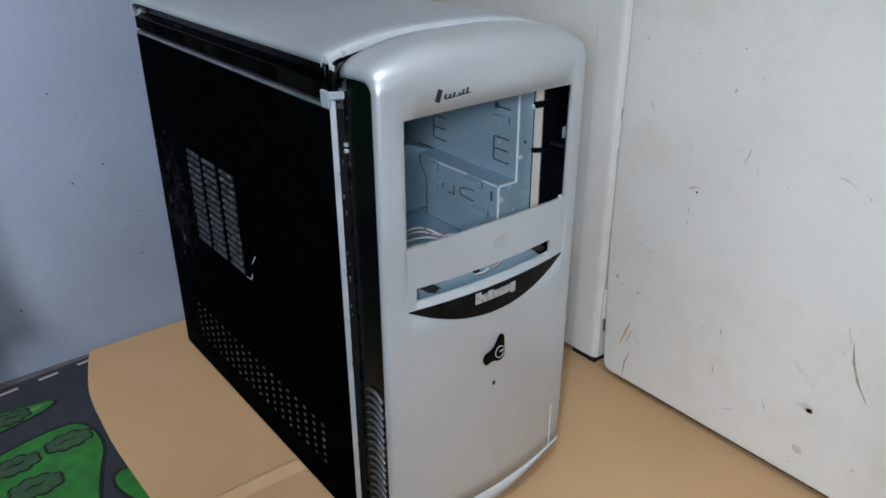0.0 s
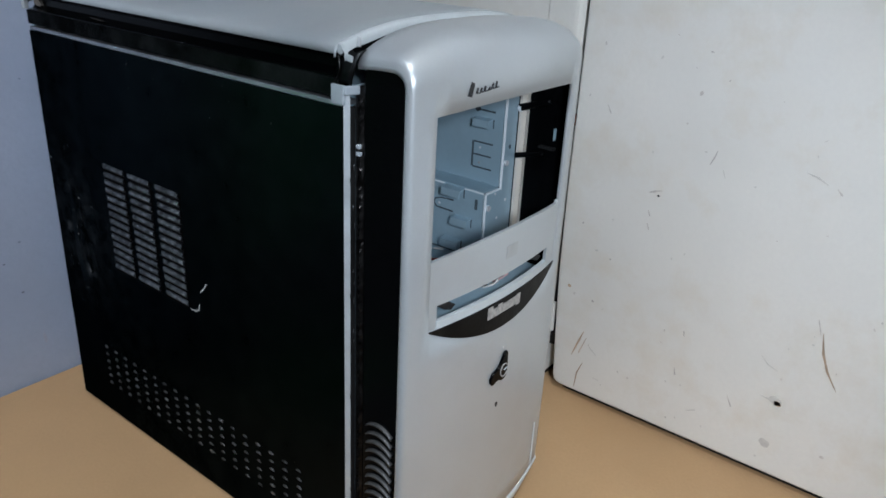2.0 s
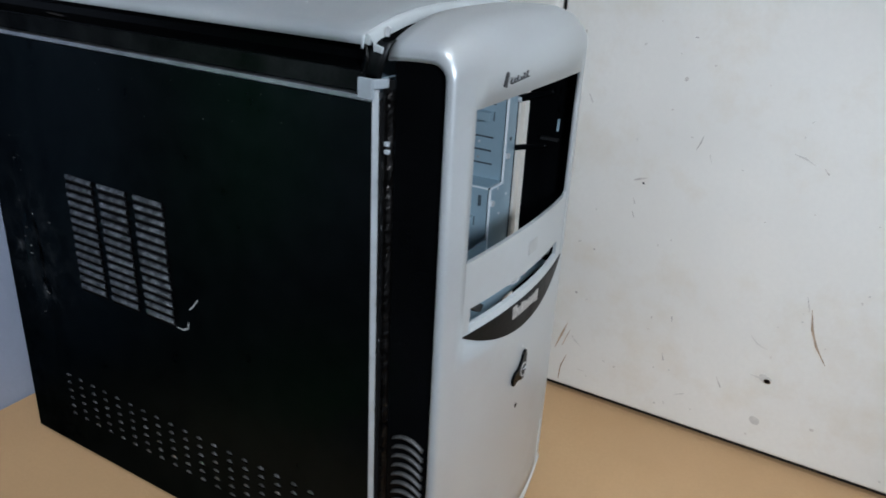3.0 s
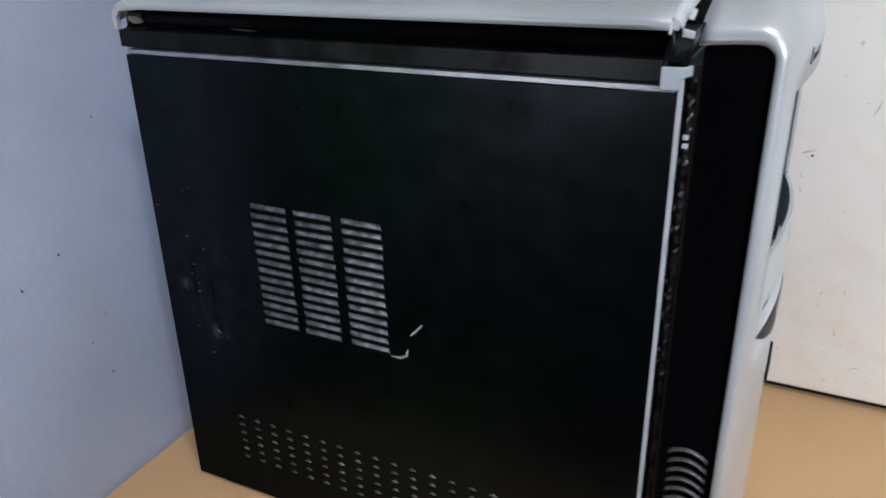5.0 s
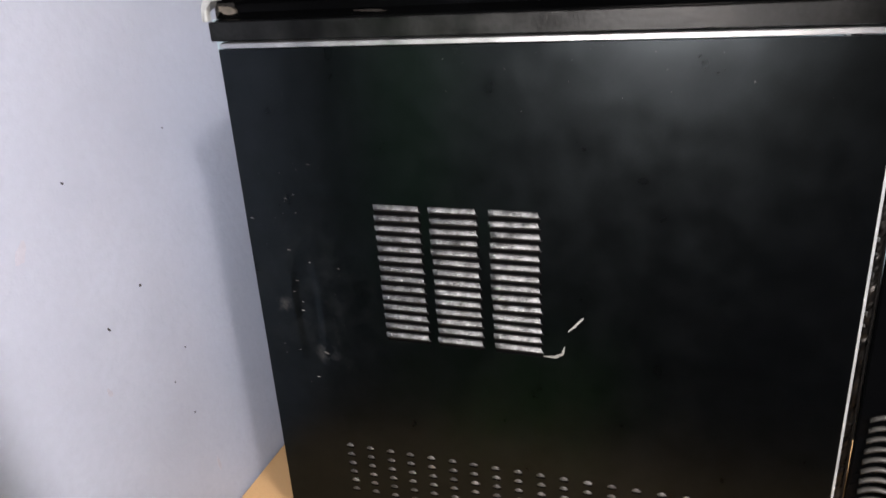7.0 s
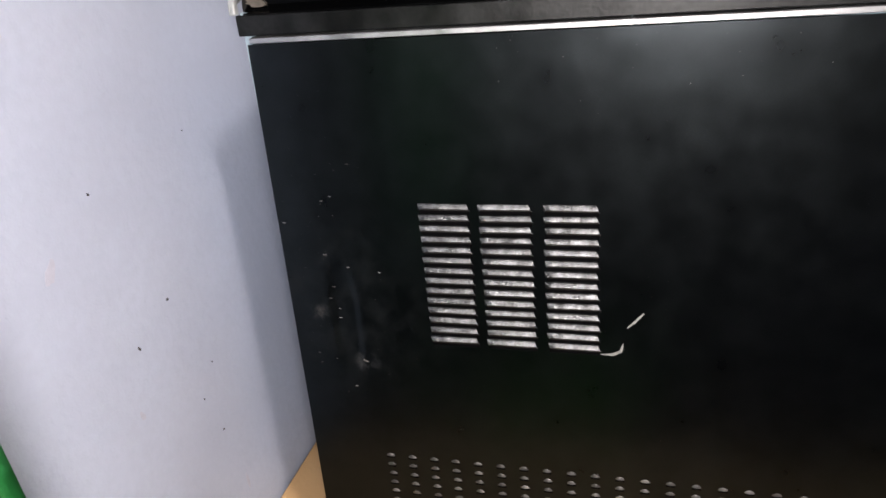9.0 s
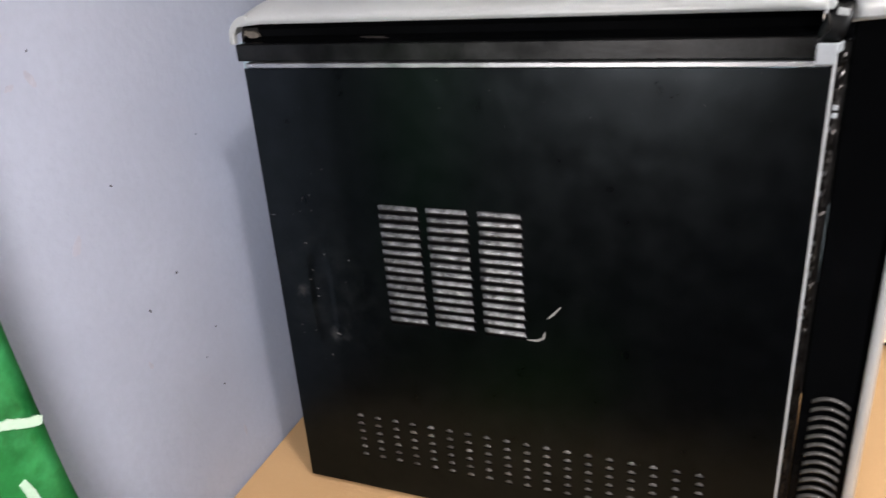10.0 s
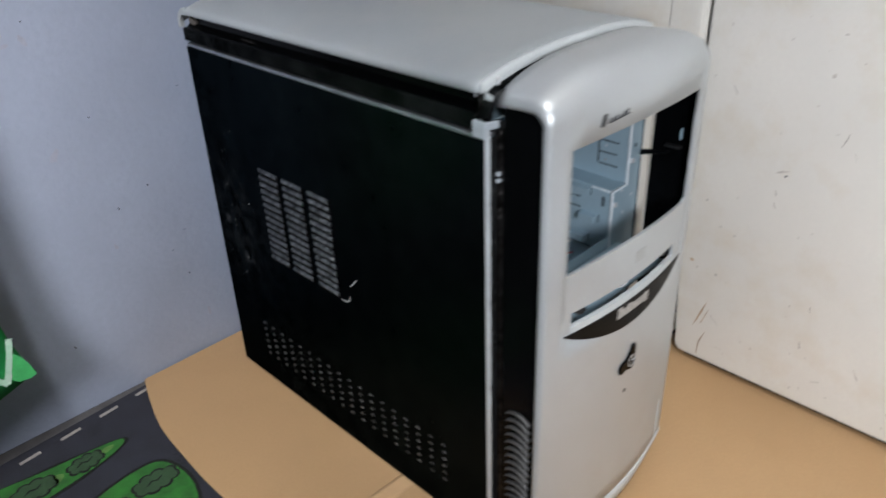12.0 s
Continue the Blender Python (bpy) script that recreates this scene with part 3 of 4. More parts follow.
# side panel: a folded sheet with a shallow finger grip and a dent
def panel_x(y, z):
    d = 0.0
    a, b = (y - 0.2975) / 0.0080, (z - 0.169) / 0.033
    r = (abs(a) ** 3 + abs(b) ** 3) ** (1 / 3)
    if r < 1.25:
        f = min(1.0, max(0.0, (1.25 - r) / 0.60))
        d += 0.0007 * f * f * (3 - 2 * f)
    d += 0.0004 * math.exp(-((y - 0.289) ** 2 + (z - 0.142) ** 2) / 0.00004)
    d += 0.0004 * math.exp(-((y - 0.13) ** 2 + (z - 0.27) ** 2) / 0.002)
    return d


PANEL_FRONT = -0.0040
ys = [PANEL_FRONT + (0.262 - PANEL_FRONT) * k / 22 for k in range(22)] + [0.262 + 0.0012 * k for k in range(60)]
ys = [y for y in ys if y < 0.331] + [0.3315]
zs = [0.0035 + 0.0035 * k for k in range(93)] + [0.3295]
side_panel = part("side_panel", plank([[(panel_x(y, z), y - (0.0035 - 0.006 * (1 - z / 0.33)) * max(0.0, (y - 0.25) / 0.08), z) for y in ys] for z in zs], (0.0012, 0, 0)), BLACK_PANEL, case, "satin black steel side panel with white scratches")
for p in side_panel.data.polygons:
    p.use_smooth = True
side_panel.data.set_sharp_from_angle(angle=radians(35))
part("top_fold", box(0.0003, 0.0120, -0.0030, 0.327, 0.3300, 0.3326), SIDE_EDGE, side_panel, "bare pale steel fold", bevel=0.0003)
part("front_fold", prism([(0.0003, -0.00405), (0.0008, -0.0045), (0.0033, -0.0060), (0.0038, -0.0059), (0.0035, -0.0053), (0.0016, -0.00405)], "z", 0.004, 0.3358), PALE_FOLD, side_panel, "pale steel front fold", bevel=0.0002)
part("corner_tab", box(-0.0009, 0.0014, -0.0050, 0.0040, 0.3310, 0.3412), PALE_STEEL, side_panel, "pale grey corner tab", bevel=0.0006)
part("corner_tab", prism([(-0.0004, -0.0053), (0.0010, -0.0062), (0.0080, -0.0086), (0.0090, -0.0078), (0.0060, -0.0056), (0.0014, -0.0040)], "z", 0.3362, 0.3410), PALE_STEEL, side_panel, "pale grey corner tab", bevel=0.0008)
# added black fillers put the dark into the gap behind the fold
part("fold_back", box(0.0098, 0.0116, -0.0118, -0.0040, 0.004, 0.3400), BLACK_MATT, side_panel)
part("fold_back", box(0.0016, 0.0096, -0.0038, -0.0032, 0.004, 0.3294), BLACK_MATT, side_panel)
# crumpled dark metal gasket in the gap beside the fold
gasket = []
for k in range(150):
    z = 0.006 + 0.3290 * k / 149
    a, b = random.uniform(-0.0009, 0.0009), random.uniform(-0.0008, 0.0008)
    gasket.append([(0.0088 + 0.5 * a, -0.0066 + 0.6 * b, z), (0.0082 + 0.5 * b, -0.0080 + 0.5 * a, z), (0.0086 - 0.5 * a, -0.0096, z), (0.0094, -0.0106, z)])
part("gasket", plank(gasket, (0.0006, 0.0002, 0)), GASKET, side_panel, "crumpled dark metal gasket strip")
for z, h in ((0.3075, 0.0022), (0.3035, 0.0022)):
    part("gasket_finger", box(0.0064, 0.0090, -0.0096, -0.0070, z, z + h), PALE_STEEL, side_panel, "pale spring finger", bevel=0.0003)

for z, x, h in ((0.2960, 0.0044, 0.0028), (0.2735, 0.0036, 0.0024), (0.2620, 0.0046, 0.0030), (0.2350, 0.0036, 0.0020), (0.2275, 0.0044, 0.0014), (0.2150, 0.0042, 0.0040), (0.1960, 0.0038, 0.0022), (0.1895, 0.0042, 0.0014)):
    curl = [[(x + 0.0016 - 0.0012 * f, -0.0064 - 0.0022 * f + 0.0012 * f * f, z + w * h + 0.0012 * f * (1 - f) * 2) for w in (0.0, 0.5, 1.0)] for f in (0.0, 0.3, 0.6, 0.85, 1.0)]
    part("gasket_curl", plank(curl, (0.0003, 0.0002, 0)), SIDE_EDGE, side_panel, "bent bright curl of the gasket", smooth=True)

# nicks along the fold's edge
for z, h in ((0.2890, 0.0022), (0.2190, 0.0030), (0.1500, 0.0034), (0.0790, 0.0026)):
    part("paint_chip", prism([(0.0030, -0.0056), (0.0034, -0.0063), (0.0042, -0.0065), (0.0042, -0.0056)], "z", z, z + h), CHIP_DARK, side_panel)


# louvres: short hoods, open below, with slanting ends
def hood(width, height, depth, taper):
    bm = bmesh.new()
    prof = [(0.0002, 0.0), (-0.35 * depth, -0.10 * height), (-0.75 * depth, -0.36 * height), (-depth, -0.70 * height), (-0.92 * depth, -0.98 * height), (-0.50 * depth, -1.0 * height)]
    rows_ = []
    for x, z in prof:
        k = 1 - taper * min(1.0, -x / depth) ** 2
        near, far = -0.5 * width * k + 0.0022 * (1 + z / height) ** 2, 0.5 * width * k + 0.0010 * z / height
        rows_.append([(x * (0.72 if s == 1 else 1.0), near + (far - near) * s, z - (0.10 * height if s == 1 else 0.0)) for s in (0, 0.1, 0.5, 0.9, 1)])
    grid(rows_, bm)
    # lower faces take the second, black material: their shade is in the colour
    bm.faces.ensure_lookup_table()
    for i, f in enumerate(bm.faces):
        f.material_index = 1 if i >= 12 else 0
    for e in (0, -1):
        bm.faces.new([bm.verts.new(r[e]) for r in rows_] + [bm.verts.new((0.0004, rows_[0][e][1], -height))])
    return bm


# punched vents: small pointed half-domes, open below
def half_dome(width, height, depth):
    return grid([[(0.0002 - depth * (1 - u * u) * v ** 0.7, 0.5 * width * u, -height * (u * u + (1 - u * u) * v)) for u in (-1, -0.6, -0.2, 0.2, 0.6, 1)] for v in (0, 0.35, 0.7, 1.0)])


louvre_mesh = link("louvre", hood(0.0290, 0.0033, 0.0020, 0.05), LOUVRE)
# near-black box on the panel paints the shade under each louvre
slot_mesh = link("louvre_slot", box(-0.0003, 0.0004, -0.0136, 0.0136, -0.0060, -0.0026), SLOT_SHADE)
# black for the shaded lower faces of the hoods
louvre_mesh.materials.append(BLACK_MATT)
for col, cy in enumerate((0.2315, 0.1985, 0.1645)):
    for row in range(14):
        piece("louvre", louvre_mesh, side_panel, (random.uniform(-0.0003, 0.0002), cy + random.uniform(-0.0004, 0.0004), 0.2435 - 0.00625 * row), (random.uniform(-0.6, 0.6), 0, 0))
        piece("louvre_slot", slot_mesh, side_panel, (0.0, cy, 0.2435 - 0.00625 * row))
bump_mesh = link("vent_bump", half_dome(0.0066, 0.0024, 0.0010), BUMP, True)
# likewise a near-black box for the shade below each vent
hole_mesh = link("vent_slot", box(-0.0002, 0.0004, -0.0026, 0.0026, -0.0040, -0.0030), SLOT_SHADE)
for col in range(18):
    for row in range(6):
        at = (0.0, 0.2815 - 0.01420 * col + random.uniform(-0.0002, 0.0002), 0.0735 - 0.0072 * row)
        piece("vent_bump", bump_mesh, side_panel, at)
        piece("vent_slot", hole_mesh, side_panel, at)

# scratches on the side panel
SCRATCH = material("scratched_paint", (0.24, 0.25, 0.25), 0.5, vary=0.25, scale=200)
DULL = material("dull_grey_rub", (0.024, 0.024, 0.026), 0.7, vary=0.4, scale=260)
FAINT = material("faint_scratch", (0.10, 0.10, 0.10), 0.6, vary=0.3, scale=200)


def panel_mark(points, widths, mat=SCRATCH):
    part("scratch", stroke(points, widths, -0.00015, ("x", 0.0)), mat, side_panel)


panel_mark([(0.1505, 0.1567), (0.1440, 0.1568), (0.1396, 0.1592), (0.1385, 0.1642)], [0.0006, 0.0017, 0.0018, 0.0005])
panel_mark([(0.1366, 0.1738), (0.1328, 0.1776), (0.1282, 0.1832)], [0.0005, 0.0014, 0.0009])
panel_mark([(0.2905, 0.1424), (0.2889, 0.1414), (0.2870, 0.1408)], [0.0004, 0.0012, 0.0004], FAINT)
for y, z, r in ((0.2830, 0.2654, 0.0006), (0.3011, 0.2442, 0.0005), (0.2956, 0.2468, 0.0004), (0.3042, 0.2114, 0.0007), (0.2912, 0.2039, 0.0005), (0.3020, 0.1911, 0.0006), (0.3050, 0.1834, 0.0005),
                (0.3002, 0.1768, 0.0004), (0.3008, 0.1706, 0.0006), (0.2727, 0.2013, 0.0005), (0.2972, 0.1228, 0.0006), (0.3184, 0.1453, 0.0004), (0.3076, 0.1418, 0.0004), (0.3261, 0.2307, 0.0007)):
    panel_mark([(y + 1.8 * r, z + 0.2 * r), (y, z), (y - 1.8 * r, z - 0.1 * r)], [0.3 * r, r, 0.4 * r], random.choice((SCRATCH, FAINT)))
for k in range(40):
    y, z = random.gauss(0.300, 0.016), random.uniform(0.10, 0.29)
    r = random.uniform(0.0001, 0.0003)
    if panel_x(y, z) < 0.0004 and y < 0.325:
        panel_mark([(y - r, z - r), (y + r, z + 0.6 * r)], [r, 1.4 * r], random.choice((FAINT, DULL, FAINT, DULL)))
# tiny pale wear along the top of the panel
for k in range(26):
    y, z = random.uniform(0.02, 0.20), 0.3285 - abs(random.gauss(0, 0.018))
    r = random.uniform(0.0001, 0.00025)
    panel_mark([(y - r, z), (y + r, z + 0.5 * r)], [r, 1.2 * r], random.choice((FAINT, DULL, SCRATCH)))

# chassis
part("right_panel", box(0.1768, W, FRONT, BACK, 0.004, 0.344), BLACK_PANEL, case)
part("right_fold", box(0.1700, 0.1766, FRONT - 0.0008, FRONT + 0.001, 0.004, 0.340), CREAM, case, "cream painted front edge of the far panel")
part("base_plate", box(0.004, 0.1766, -0.004, 0.331, 0.0, 0.0035), GALVANISED, case)
part("back_plate", box(0.004, 0.1766, 0.327, 0.331, 0.0036, 0.345), GALVANISED, case)
part("roof_plate", box(0.010, 0.170, -0.004, 0.327, 0.3395, 0.3405), GALVANISED, case)
cage = part("drive_cage", box(0.155, 0.156, -0.003, 0.135, 0.2495, 0.339), GALVANISED, case, "galvanised steel drive cage")
part("step_shelf", box(0.1372, 0.1549, -0.003, 0.0944, 0.2485, 0.2495), GALVANISED, cage)
part("lower_wall", prism([(-0.003, 0.199), (0.0825, 0.199), (0.0825, 0.2305), (0.0895, 0.2395), (0.0925, 0.2462), (0.0900, 0.2484), (-0.003, 0.2484)], "x", 0.1370, 0.1380), GALVANISED, cage)
part("rear_wall", prism([(0.012, 0.199), (0.1548, 0.199), (0.1548, 0.2484), (0.1475, 0.2500), (0.129, 0.2580), (0.012, 0.2580)], "y", 0.0945, 0.0955), GALVANISED, cage)
part("cage_floor", box(0.1370, 0.1549, 0.0826, 0.0944, 0.1975, 0.1985), GALVANISED, cage)
part("rear_wall", box(0.155, 0.156, 0.0826, 0.0944, 0.1986, 0.2484), GALVANISED, cage)
part("step_shelf", box(0.012, 0.1549, 0.0956, 0.1358, 0.2475, 0.2485), GALVANISED, cage)
part("cage_floor", box(0.012, 0.1369, -0.003, 0.135, 0.1975, 0.1985), GALVANISED, cage)
part("cage_back", box(0.008, 0.1700, 0.1360, 0.1370, 0.10, 0.339), GALVANISED, cage)
part("front_flange", prism([(0.1550, 0.2490), (0.1550, 0.338), (0.1695, 0.338), (0.1695, 0.100), (0.1372, 0.100), (0.1372, 0.2490)], "y", -0.0050, -0.0040), GALVANISED, cage, bevel=0.0003)
# near-white strips paint the highlights along the cage's sheet edges
part("flange_edge", box(0.1540, 0.1552, -0.0056, -0.0042, 0.2490, 0.3380), EDGE_HIGHLIGHT, cage)
part("flange_edge", box(0.1362, 0.1374, -0.0056, -0.0042, 0.200, 0.2485), EDGE_HIGHLIGHT, cage)
part("shelf_edge", box(0.1374, 0.1552, -0.0056, -0.0042, 0.2482, 0.2494), EDGE_HIGHLIGHT, cage)
for y0, y1 in ((0.0310, 0.0665), (-0.003, 0.0130)):
    part("wall_edge", box(0.1364, 0.1382, y0, y1, 0.2480, 0.2490), EDGE_HIGHLIGHT, cage)
part("front_sheet", box(0.012, 0.1370, -0.0050, -0.0040, 0.010, 0.2130), GALVANISED, cage)
part("left_post", box(0.0126, 0.0150, -0.0050, 0.010, 0.010, 0.338), GALVANISED, cage)


# raised grey strips paint the dark line of the rear edge and a seam
part("slot", stroke([(0.0895, 0.2486), (0.0923, 0.2462), (0.0893, 0.2395), (0.0823, 0.2305), (0.0823, 0.1992)], [0.0009] * 5, -0.0003, ("x", 0.137)), SLOT_GREY, cage)
part("slot", box(0.0150, 0.0900, 0.1352, 0.1358, 0.2520, 0.2528), SLOT_GREY, cage)


# punched slots drawn as raised strips, with their shade in the grey
def e_slot(y, z, h, d, x, n=3):
    part("slot", box(x - 0.0004, x + 0.0002, y + d, y + d + 0.0014, z - h, z), SLOT_GREY, cage)
    for k in range(n):
        zz = z - h * k / (n - 1)
        part("slot", box(x - 0.0004, x + 0.0002, y + (0.001 if k == 1 else 0), y + d, zz - 0.0007, zz + 0.0004), SLOT_GREY, cage)


e_slot(0.0045, 0.2785, 0.0185, 0.0160, 0.155)
e_slot(0.0785, 0.2785, 0.0190, 0.0160, 0.155)
for dy, dz in ((0.0150, 0.2745), (0.0150, 0.2635), (0.0905, 0.2750), (0.0905, 0.2635)):
    part("dimple", prism(blob(dy, dz, 0.0008, 0.0008, 0, 8, 0), "x", 0.1544, 0.1552), CHROME, cage)
part("slot", box(0.1546, 0.1552, 0.0040, 0.0195, 0.3008, 0.3020), SLOT_GREY, cage)
part("slot", prism(blob(0.0190, 0.3022, 0.0022, 0.0026, 0, 10, 0), "x", 0.1546, 0.1552), SLOT_GREY, cage)


def wall_tab(y0, y1, z, x):
    """A lanced tab: bent out of the sheet and down, the cut's shade a grey strip."""
    part("tab", prism([(x, z), (x - 0.0058, z - 0.0006), (x - 0.0064, z - 0.0058), (x - 0.0057, z - 0.0058), (x - 0.0050, z - 0.0014), (x, z - 0.0008)], "y", y0, y1), GALVANISED, cage)
    part("slot", box(x - 0.0003, x + 0.0002, y0 - 0.0009, y0 - 0.0001, z - 0.0066, z - 0.0004), SLOT_GREY, cage)


wall_tab(0.0675, 0.0795, 0.2480, 0.137)
wall_tab(0.0140, 0.0300, 0.2480, 0.137)
wall_tab(0.0615, 0.0740, 0.2335, 0.137)
wall_tab(0.0065, 0.0205, 0.2275, 0.137)
wall_tab(0.0140, 0.0285, 0.2090, 0.137)
wall_tab(0.0055, 0.0190, 0.2965, 0.155)
part("slot", stroke([(0.0225, 0.2375), (0.0340, 0.2368), (0.0388, 0.2350), (0.0400, 0.2318), (0.0375, 0.2292), (0.0225, 0.2288)], [0.0010] * 6, -0.0003, ("x", 0.137)), SLOT_GREY, cage)
part("dimple", prism(blob(0.0350, 0.2325, 0.0010, 0.0010, 0, 8, 0), "x", 0.1364, 0.1372), CHROME, cage)
part("slot", box(0.1366, 0.1372, 0.0462, 0.0472, 0.2268, 0.2345), SLOT_GREY, cage)
part("slot", box(0.1366, 0.1372, 0.0473, 0.0545, 0.2268, 0.2276), SLOT_GREY, cage)
part("slot", box(0.1366, 0.1372, 0.0015, 0.0038, 0.2355, 0.2430), SLOT_GREY, cage)
for sx, sz, r in ((0.158, 0.267, 0.0021), (0.1395, 0.238, 0.0021), (0.148, 0.2465, 0.0010), (0.1615, 0.239, 0.0010), (0.152, 0.2275, 0.0009)):
    part("screw", prism(blob(sx, sz, r, r, 0, 10, 0), "y", -0.0068 if r > 0.002 else -0.0054, -0.0045), CHROME, cage, smooth=False)
part("slot", prism(blob(0.162, 0.278, 0.0012, 0.0017, 0.4, 8, 0), "y", -0.0053, -0.0045), SLOT_GREY, cage)

# wires on the cage floor
for pts, mat in (([(0.056, 0.066, 0.1995), (0.082, 0.056, 0.2030), (0.104, 0.052, 0.2055), (0.114, 0.042, 0.2025), (0.117, 0.030, 0.1998)], WIRE_WHITE),
                 ([(0.056, 0.060, 0.1995), (0.082, 0.051, 0.2025), (0.102, 0.047, 0.2045), (0.112, 0.038, 0.2020), (0.115, 0.026, 0.1998)], WIRE_PINK),
                 ([(0.058, 0.052, 0.1995), (0.080, 0.043, 0.2025), (0.100, 0.039, 0.2030), (0.112, 0.030, 0.2010), (0.114, 0.018, 0.1998)], WIRE_WHITE),
                 ([(0.052, 0.032, 0.1995), (0.074, 0.024, 0.2020), (0.096, 0.026, 0.2015), (0.114, 0.034, 0.2003)], WIRE_WHITE),
                 ([(0.058, 0.044, 0.1995), (0.082, 0.034, 0.2020), (0.102, 0.030, 0.2015), (0.122, 0.036, 0.2002), (0.132, 0.026, 0.2000)], WIRE_WHITE),
                 ([(0.056, 0.038, 0.1995), (0.080, 0.029, 0.2020), (0.106, 0.020, 0.2015), (0.118, 0.014, 0.2002)], WIRE_RED)):
    part("wire", tube(pts, 0.0009), mat, case, smooth=True)


# top cover: domed silver sheet, rolled down at the back, black rails on the sides
def crown(x):
    return 0.3620 + 0.0098 * (1 - sag(x) ** 1.5)


cover_rows = []
xs_cover = [0.0000, 0.0006, 0.0022, 0.005, 0.012, 0.025, 0.045, 0.067, 0.089, 0.111, 0.133, 0.153, 0.166, 0.173, 0.1758, 0.1774, 0.178]
drops = {0: 0.0056, 1: 0.0022, 2: 0.0006, 16: 0.0056, 15: 0.0022, 14: 0.0006}
cy_steps = [(0.0010, 0.0042), (0.0010, 0.0012), (0.0022, 0.0)] + [(0.012 + 0.031 * k, 0.0) for k in range(10)] + [(0.311, 0.0), (0.320, 0.0006), (0.328, 0.0035), (0.333, 0.0085), (0.3345, 0.0135)]
for y, dz in cy_steps:
    cover_rows.append([(x, y, crown(x) - drops.get(i, 0.0) * (1 if dz < 0.003 else 0.6) - dz) for i, x in enumerate(xs_cover)])
cover = part("top_cover", grid(cover_rows), SILVER_TOP, case, "dusty silver domed top cover", smooth=True)
so = cover.modifiers.new("thick", "SOLIDIFY")
so.thickness, so.offset = 0.0016, -1
for flip in (False, True):
    def sx(x):
        return W - x if flip else x
    groove = [(0.0020, 0.3572), (0.0062, 0.3555), (0.0096, 0.3520), (0.0085, 0.3480), (0.0050, 0.3452), (0.0028, 0.3445), (0.0028, 0.3440), (0.0140, 0.3440), (0.0140, 0.3590), (0.0030, 0.3590)]
    part("side_rail", prism([(sx(x), z) for x, z in groove], "y", 0.0020, 0.3290), BLACK_GLOSS, cover, "glossy black grooved side rail")
    part("rail_strip", box(*sorted((sx(0.0024), sx(0.0130))), 0.0015, 0.3335, 0.3335, 0.3438), BLACK_STRIP, cover, "scuffed black strip", bevel=0.0006)
for x0, x1 in ((0.0003, 0.0045), (0.1735, 0.1777)):
    outer = [(0.3355 - 0.0150 * (1 - math.sin(a)), 0.3480 + 0.0138 * math.cos(a)) for a in [math.pi / 2 * k / 8 for k in range(9)]]
    inner = [(0.3318 - 0.0112 * (1 - math.sin(a)), 0.3480 + 0.0098 * math.cos(a)) for a in [math.pi / 2 * k / 8 for k in range(9)]]
    part("back_rim", prism(outer + [(0.3355, 0.3442), (0.3318, 0.3442)] + inner[::-1], "x", x0, x1), SILVER_TOP, cover, bevel=0.0008)
    part("rail_end", prism(inner + [(0.3318, 0.3442), (0.3190, 0.3442), (0.3190, 0.3578)], "x", *((0.0086, 0.0140) if x0 < 0.1 else (0.1640, 0.1694))), BLACK_MATT, cover)
# added black filler keeps light out of the gap below the rail strip
part("rail_seal", box(0.0138, 0.0150, 0.003, 0.3325, 0.3300, 0.3336), BLACK_MATT, cover)
part("dust_smear", prism(blob(0.3225, 0.3492, 0.0058, 0.0020, 0.15, 16, 0.5), "x", 0.0066, 0.0085), material("beige_dust", (0.16, 0.145, 0.125), 0.9, vary=0.4, scale=150), cover)
part("dust_smear", prism(blob(0.2380, 0.3468, 0.0080, 0.0006, 0.03, 18, 0.7), "x", 0.0050, 0.0062), material("brown_dust", (0.009, 0.007, 0.006), 0.9, vary=0.5, scale=120), cover)

# recess between the cover and the front: pale lip, dark gap, broken black catch at the side
lip = [[(x, y, crown(x) - d) for x in xs_cover[2:15]] for y, d in ((0.0030, 0.0016), (0.0012, 0.0007), (-0.0006, 0.0010), (-0.0022, 0.0028), (-0.0031, 0.0056), (-0.0034, 0.0090))]
part("rear_lip", grid(lip), SILVER_LIP, cover, "pale rolled lip", smooth=True)
# a dark strap lines the gap and comes down the side to the corner tab
strap_path = [(0.0030, 0.3420, 0.0042, -0.0066), (0.0024, 0.3455, 0.0038, -0.0078), (0.0024, 0.3500, 0.0026, -0.0092), (0.0032, 0.3545, 0.0008, -0.0104), (0.0052, 0.3575, -0.0004, -0.0110), (0.0090, 0.3588, -0.0010, -0.0114)]
strap_path += [(x, crown(x) - 0.0060, -0.0012, -0.0130) for x in (0.016, 0.030, 0.050, 0.070, 0.089, 0.110, 0.130, 0.150, 0.165)]
part("strap", plank([[(x, a + (b - a) * k / 4, z - 0.0006 * (k == 2)) for k in range(5)] for x, z, a, b in strap_path], (0.0010, 0, -0.0012)), BLACK_STRIP, case, "scuffed black plastic strap in the gap", smooth=True)
# a thin tube of lighter metal draws the highlight on the strap's edge
part("strap_edge", tube([(0.0020, 0.0010, 0.3560), (0.0016, 0.0000, 0.3525), (0.0014, -0.0004, 0.3485), (0.0016, 0.0012, 0.3450), (0.0022, 0.0038, 0.3424)], 0.0006), GASKET, case, "curved edge of the strap, its highlight built as a tube", smooth=True)
part("lip_end", prism([(0.0012, 0.3566), (-0.0014, 0.3560), (-0.0026, 0.3588), (-0.0014, 0.3614), (0.0012, 0.3614)], "x", 0.0014, 0.0030), SILVER_LIP, case, "pale end of the rolled lip", bevel=0.0005)
